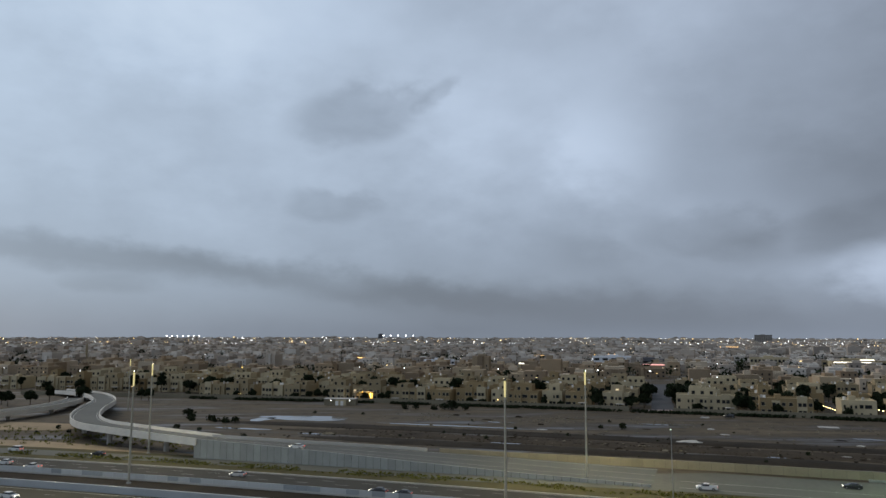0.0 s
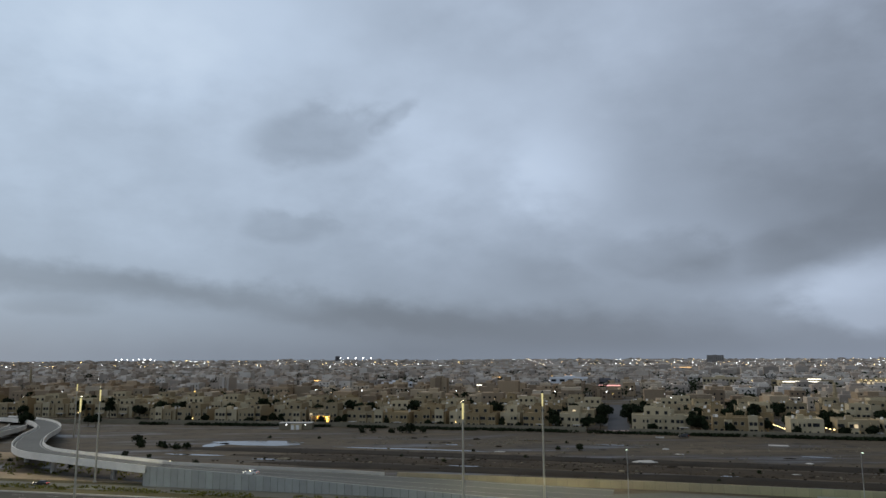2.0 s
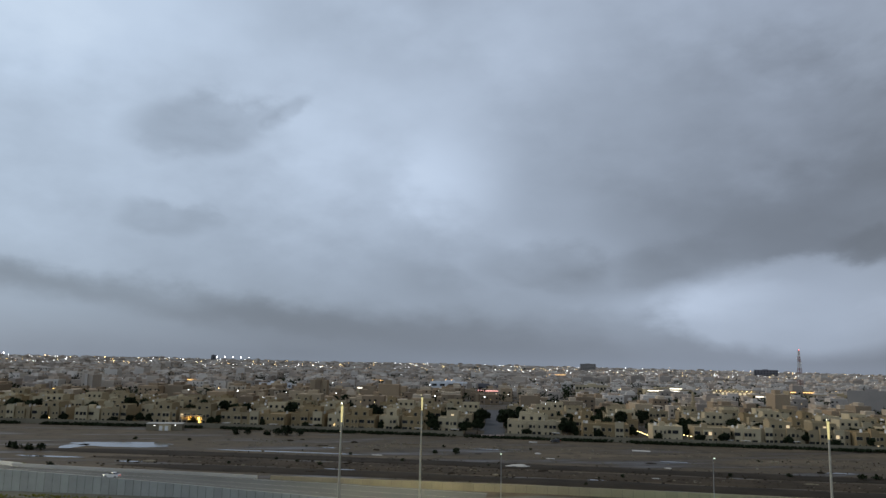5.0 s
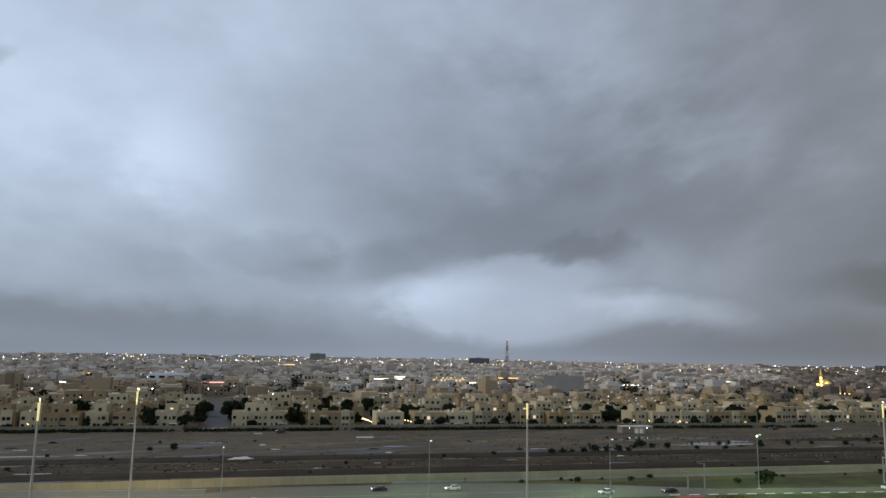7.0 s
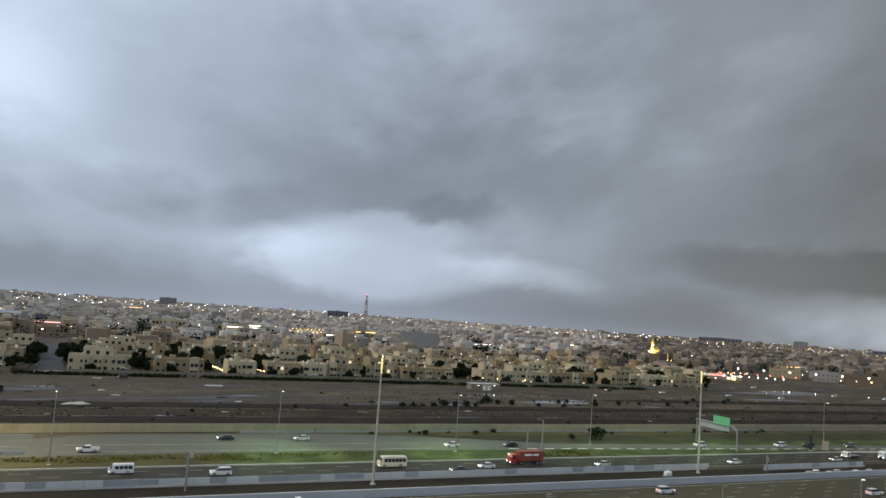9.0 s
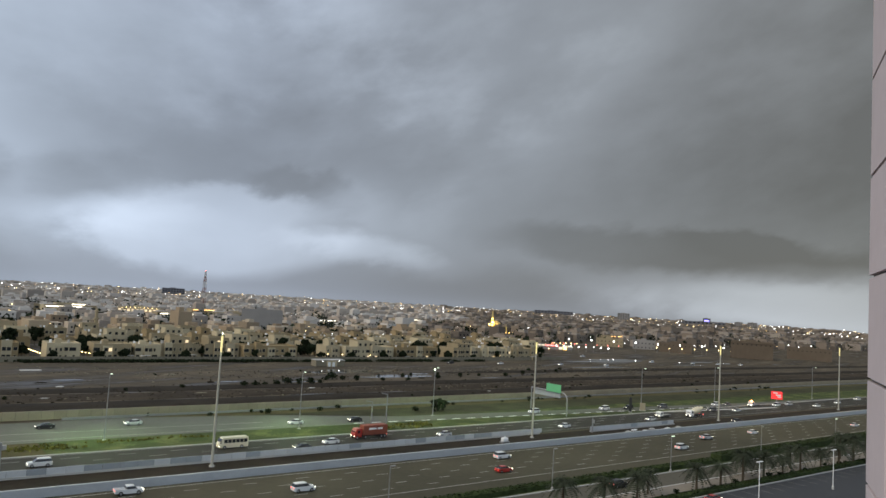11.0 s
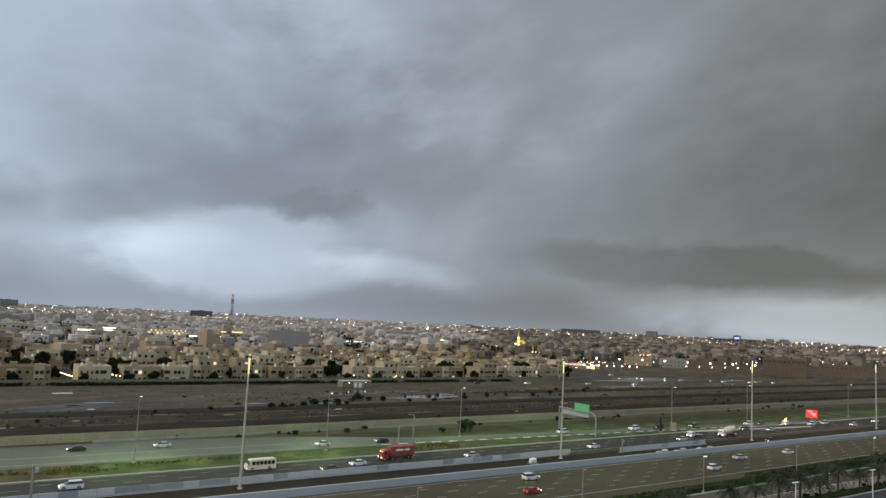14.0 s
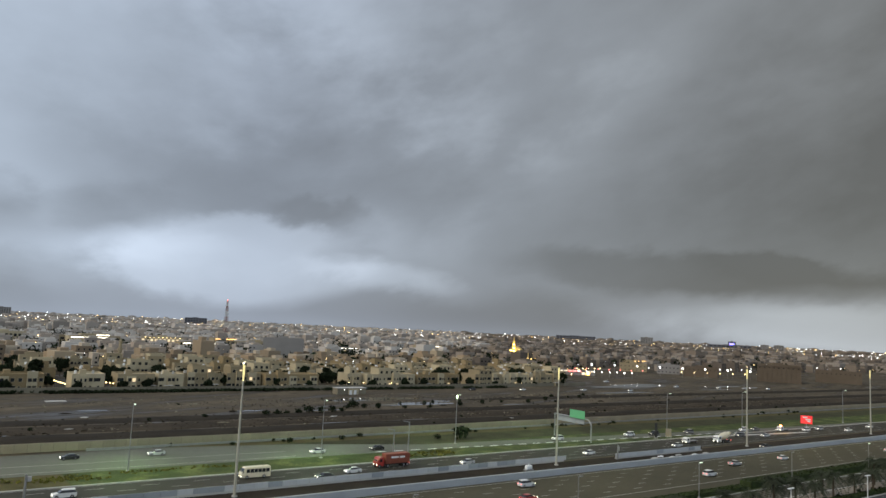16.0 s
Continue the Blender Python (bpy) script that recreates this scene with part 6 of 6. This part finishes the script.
def drive(kind, paint, s, n, z=0.06):
    key = (kind, paint)
    if FLEET.get(key) is None:
        FLEET[key] = set_down(MAKERS[kind](paint, TEXT[kind].format(paint)), s, n, z)
    else:
        turn = heading(s) + (0 if n < 155 else 180)
        copy_thing(FLEET[key], Matrix.Translation(pt(s, n, z)) @ Matrix.Rotation(radians(turn), 4, "Z"))


for kind, paint, s, n in (("suv", "white", 27, 174), ("pickup", "white", 38.2, 145.7), ("sedan", "black", 86.2, 170.4), ("sedan", "white", 96.4, 174), ("sedan", "silver", 133.7, 172.4), ("suv", "white", 68.9, 134.3),
                          ("suv", "white", 129.7, 141.9), ("sedan", "white", 183.4, 170.6), ("sedan", "silver", 229.9, 170.3), ("suv", "white", 191.9, 130.6), ("pickup", "silver", 216.1, 138), ("sedan", "white", 245, 138.2), ("sedan", "silver", 294.6, 174),
                          ("pickup", "black", 263.1, 155.3), ("pickup", "white", -188.3, 170.4), ("sedan", "white", -202.9, 174.4), ("sedan", "white", -160.5, 138.2), ("sedan", "black", -79, 170.4), ("sedan", "black", -72, 169.9),
                          ("sedan", "white", 359, 170.5), ("suv", "silver", 347, 178), ("sedan", "white", 388, 174), ("sedan", "red", 120, 130.5), ("suv", "grey", 282, 178), ("sedan", "black", 20, 138), ("suv", "white", 420, 178), ("sedan", "silver", 440, 174),
                          ("suv", "white", 470, 170.5), ("sedan", "white", 500, 178), ("suv", "white", 335.3, 178), ("pickup", "white", -268, 174), ("sedan", "silver", -125, 178), ("sedan", "white", 310, 132)):
    drive(kind, paint, s, n)
for kind, paint, s, n in (("sedan", "black", 34.1, 217), ("sedan", "silver", 56, 215.5), ("sedan", "white", 99.9, 203), ("sedan", "black", 120.1, 202), ("pickup", "white", -1.3, 202), ("suv", "white", 194.8, 197), ("suv", "white", 232, 194.6),
                          ("suv", "black", 245.2, 193), ("suv", "grey", 266, 191.4), ("suv", "white", -221, 194.5), ("sedan", "black", -188, 194.5), ("suv", "white", 300.8, 188), ("sedan", "grey", 309, 187.3)):
    drive(kind, paint, s, n, 0.14)
set_down(minibus("white", "white passenger van driving with its lamps lit", 5.2, 2.2, "van"), 6, 178.0)
set_down(minibus("cream", "cream minibus with a row of side windows", 7.6, 2.8), 70.6, 178.0)
set_down(container_truck(), 110, 177.6)
set_down(mixer_truck(), 258.1, 170.4)
set_down(flatbed("white flatbed lorry with lit marker lamps"), 243, 174.2)
set_down(flatbed("recovery lorry with a glowing amber beacon", True), 322, 181.6)
drive("sedan", "white", -122, 204, 4.05)
lamp = new("beacon_light", bpy.data.lights.new("beacon_light", "POINT"))
lamp.data.energy, lamp.data.color, lamp.data.shadow_soft_size = 700, (1, 0.35, 0.08), 0.4
lamp.location = pt(320, 181.6, 3.6)
# cars on the dirt track and the far lot
for s, n in ((9, 377), (290, 372), (330, 368), (380, 360), (420, 352), (500, 372), (540, 360), (565, 352), (590, 346), (470, 420)):
    drive("suv" if n > 370 else "sedan", "white" if s > 300 else "black", s, n, 0.0)


# ---- the tower's own grounds ----
LOT = material("dark_parking_asphalt", (0.035, 0.037, 0.042), 0.55, vary=0.2, scale=0.05, fine=0.8)
ACCESS = material("dusty_access_asphalt", (0.095, 0.088, 0.07), 0.85, vary=0.2, scale=0.05, fine=0.8)
PAVE = material("tan_paving", (0.2, 0.175, 0.145), 0.8, vary=0.15, scale=0.15, fine=2)
CLADDING = material("rosy_stone_cladding", (0.50, 0.44, 0.46), 0.7, vary=0.06, scale=1.2, fine=9, bump=0.05, per_object=0.06)
strip("verge_6", -300, 600, 113.4, 118.3, 0.1, GRASS, "strip of lawn beside the near carriageway", "verge")
strip("access_road", -300, 600, 104.0, 112.6, 0.05, ACCESS, "pale access road behind the hedge", "road")
strip("pavement", -300, 600, 99.0, 103.6, 0.16, PAVE, "tan paved footway with planted beds", "pavement")
strip("planting_bed", -300, 600, 94.6, 99.0, 0.12, EARTH, "dark planted bed beside the car park", "bed")
strip("kerb_3", -300, 600, 112.6, 113.1, 0.2, CONCRETE, "low kerb along the access road", "kerb")
strip("kerb_4", -300, 600, 103.6, 104.0, 0.22, CONCRETE, "low kerb along the footway", "kerb")
strip("kerb_5", -300, 600, 94.2, 94.6, 0.22, CONCRETE, "low kerb round the car park", "kerb")
strip("car_park", -300, 600, 30.0, 94.2, 0.05, LOT, "dark empty car park with white bay lines", "car park")


def bay_lines():
    bm = bmesh.new()
    s = 80.0
    while s < 330:
        for n0, n1 in ((88.6, 93.6), (70.0, 75.0), (64.8, 69.8)):
            bm.faces.new([bm.verts.new(pt(a, b, 0.075)) for a, b in ((s, n0), (s + 0.14, n0), (s + 0.14, n1), (s, n1))])
        s += 5.4 if s < 1 else 2.7 * 2
    return solid("bay_lines", bm, MARK, "white parking bay lines on dark asphalt", "road marking", "structure")


bay_lines()


def hedge(s0, s1, n0, n1, h, seed, label):
    """A clipped hedge: a leafy box with an uneven skin."""
    rng = random.Random(seed)
    bm = bmesh.new()
    s = s0
    while s < s1:
        for _ in range(26):
            c = pt(s + rng.uniform(0, 1.0), rng.uniform(n0, n1), rng.choice((h, h, rng.uniform(0.1, h))) + rng.uniform(-0.1, 0.1))
            q = Euler((rng.uniform(-0.9, 0.9), rng.uniform(-0.9, 0.9), rng.uniform(0, 6.3))).to_matrix()
            bm.faces.new([bm.verts.new(c + q @ Vector(v) * 0.42) for v in ((-0.5, -0.4, 0), (0.5, -0.3, 0.1), (0.4, 0.4, 0), (-0.4, 0.4, 0.1))])
        s += 1.0
    ribbon(bm, [(x, n0 + 0.15, n1 - 0.15, 0.0) for x in stations(s0, s1, 10)], -0.1, h - 0.15)
    return solid("hedge", bm, HEDGE, label, "hedge", group="hedges")


hedge(60, 185, 114.0, 116.6, 1.2, 1, "long clipped green hedge beside the carriageway")
hedge(187, 420, 114.4, 118.0, 2.0, 2, "tall dark hedge beside the carriageway")
hedge(110, 330, 95.0, 96.8, 0.9, 3, "low dark hedge round the car park")


def palm(height, seed, label):
    rng = random.Random(seed)
    root = thing("date_palm", (0, 0, 0), label, "palm tree", "palms by the car park")
    bm = bmesh.new()
    z = -0.2
    k = 0
    while z < height:
        r = 0.30 - 0.06 * z / height
        tube(bm, (0, 0, z), (0, 0, min(height, z + 0.5)), r * 0.9, r * 1.1, 9)
        z += 0.45
        k += 1
    part("trunk", bm, BARK, root)
    bm = bmesh.new()
    for i in range(64):
        a = i * 2.4 + rng.uniform(-0.2, 0.2)
        rise = rng.uniform(-0.5, 1.25)
        length = rng.uniform(3.3, 4.7)
        d = Vector((math.cos(a), math.sin(a), 0))
        side = Vector((-d.y, d.x, 0))
        pts = []
        for j in range(8):
            f = j / 7
            pts.append(Vector((0, 0, height)) + d * length * (math.cos(rise * 0.7) * f) + Vector((0, 0, length * (math.sin(rise) * f - 0.75 * f * f))))
        for j in range(7):
            p, q = pts[j], pts[j + 1]
            wide = 0.8 * math.sin(math.pi * (0.15 + 0.8 * j / 7))
            for sgn in (-1, 1):
                for m in range(2):
                    b = p.lerp(q, m * 0.5)
                    tip = b + side * sgn * wide + d * 0.3 - Vector((0, 0, 0.28 * wide + rng.uniform(0, 0.12)))
                    bm.faces.new([bm.verts.new(v) for v in (b, b + (q - p) * 0.28, tip)])
    part("fronds", bm, LEAF_PALM, root, "arching grey-green fronds")
    bm = bmesh.new()
    for i in range(16):
        a = i * 1.7
        d = Vector((math.cos(a), math.sin(a), 0))
        tube(bm, (0, 0, height - 0.5), Vector((0, 0, height - 0.2)) + d * 0.5, 0.08, 0.05, 4)
    part("crown_shaft", bm, BARK, root)
    return root


LEAF_PALM = material("palm_green", (0.036, 0.043, 0.026), 0.7, vary=0.4, scale=0.8, fine=4, per_object=0.3)
PALMS = [palm(6.2, 1, "date palm with arching fronds beside the car park"), palm(5.2, 2, "date palm with a full drooping crown"), palm(7.0, 3, "tall date palm beside the access road")]
first = True
rng = random.Random(4)
places = [(150.2, 98), (160, 98), (170, 98.2), (179.4, 98), (188, 97.6), (196, 97), (208.6, 97.6), (218, 97), (226, 96.5), (236, 97), (247, 97), (258, 97), (270, 97), (282, 97), (295, 97), (136.8, 101.4), (118, 98), (106, 98), (128, 97.5),
          (200, 101.8), (230, 102), (176, 101.5)]
for k, (s, n) in enumerate(places):
    m = Matrix.Translation(pt(s, n, 0.1)) @ Matrix.Rotation(rng.uniform(0, 6), 4, "Z") @ Matrix.Scale(rng.uniform(0.85, 1.15), 4)
    if k < 3:
        PALMS[k].matrix_world = m
    else:
        copy_thing(PALMS[k % 3], m)
for k in range(26):
    s = 130 + k * 6.3 + rng.uniform(-2, 2)
    p = pt(s, rng.choice((97.8, 98.3, 95.8)), 0.1)
    copy_thing(BUSHES[k % 2], Matrix.Translation(p) @ Matrix.Rotation(k, 4, "Z") @ Matrix.Scale(rng.uniform(0.3, 0.55), 4))


def car_park_lamp(s, n, h, double, lit):
    root = thing("car_park_lamp", pt(s, n), "pale steel lamp column with a flat head", "street lamp", "car park lamps", turn=heading(s))
    part("footing", piped((0, 0, -0.1), (0, 0, 0.7), 0.3, 0.28), CONCRETE, root)
    part("pole", piped((0, 0, 0.6), (0, 0, h), 0.11, 0.08), WHITE if double else STEEL, root)
    for sgn in ((-1, 1) if double else (1,)):
        part("head", boxed(0.05 if sgn > 0 else -1.15, -0.2, h - 0.02, 1.15 if sgn > 0 else -0.05, 0.2, h + 0.14, bevel=0.04), VERGE_GLOW if lit else WHITE if double else STEEL, root, "flat lamp head")
    return root


for s, n, h, double, lit in ((161.5, 113.0, 9.0, False, True), (75.5, 113.0, 9.0, False, False), (118.5, 113.0, 9.0, False, False), (205, 113.0, 9.0, False, False), (251.2, 113.0, 9.0, False, True), (297, 113, 9.0, False, False),
                             (152, 84, 9.5, True, False), (186, 84, 9.5, True, False), (222, 84, 9.5, True, False), (258, 84, 9.5, True, False)):
    car_park_lamp(s, n, h, double, lit)
drive("suv", "black", 135.6, 108.5, 0.05)
drive("sedan", "red", 146, 91, 0.05)


# ---- the tower that the camera stands in ----
def own_tower():
    root = thing("apartment_tower", (0, 0, 0), "rosy stone clad apartment tower with a projecting pier", "building")
    part("wall", boxed(-34, -26, -0.3, 5.9, -1.4, 62), CLADDING, root)
    part("balcony_slab", boxed(-4, -1.4, 38.2, 4.6, -0.35, 38.45, bevel=0.02), CONCRETE, root)
    z, k = 41.04 - 0.695 * 57, 0
    while z < 60:
        bm = bmesh.new()
        vs = [bm.verts.new((x, y, zz)) for zz in (z + 0.012, z + 0.683) for x, y in ((5.0, -1.39), (5.0, 0.115), (5.75, 0.24), (5.75, -1.39))]
        for q in ((0, 1, 2, 3), (7, 6, 5, 4), (0, 4, 5, 1), (1, 5, 6, 2), (2, 6, 7, 3), (3, 7, 4, 0)):
            bm.faces.new([vs[j] for j in q])
        bmesh.ops.recalc_face_normals(bm, faces=bm.faces)
        bmesh.ops.bevel(bm, geom=[e for e in bm.edges if abs(e.verts[0].co.z - e.verts[1].co.z) > 0.1], offset=0.01, segments=1, affect="EDGES")
        part("cladding_panel", bm, CLADDING, root)
        z += 0.695
    core = bmesh.new()
    vs = [core.verts.new((x, y, zz)) for zz in (-0.3, 60) for x, y in ((5.03, -1.39), (5.03, 0.085), (5.72, 0.21), (5.72, -1.39))]
    for q in ((0, 1, 2, 3), (7, 6, 5, 4), (0, 4, 5, 1), (1, 5, 6, 2), (2, 6, 7, 3), (3, 7, 4, 0)):
        core.faces.new([vs[j] for j in q])
    bmesh.ops.recalc_face_normals(core, faces=core.faces)
    part("pier_core", core, DARK, root)


own_tower()


# ---- panelled walls, the last and most numerous pieces ----
wall_line("retaining_wall", [(-82, 223.2, 3.2), (-60, 227.2, 2.6), (-42, 229, 2.4), (0, 231, 2.4), (900, 231, 2.4)], 3.2, 0.5, BEIGE, BOUND, "beige panelled retaining wall beside the service road", limit=180)
wall_line("ramp_wall", [(-156, 199.4, 6.2), (-120, 199.6, 4.7), (-80, 199.9, 2.8), (-50, 200.2, 1.6), (-15, 200.4, 0.85)], 2.4, 0.45, PANEL, DARK, "grey ribbed panel wall along the flyover ramp")
wall_line("boundary_wall_1", [(-420, 388, 2.6), (-39, 390, 2.6)], 5.0, 0.4, BOUND, BOUND, "sand-coloured boundary wall of a villa estate")
wall_line("boundary_wall_2", [(-17, 388, 2.6), (330, 390, 2.6), (420, 396, 2.4)], 5.0, 0.4, BOUND, BOUND, "sand-coloured boundary wall beyond the estate street")
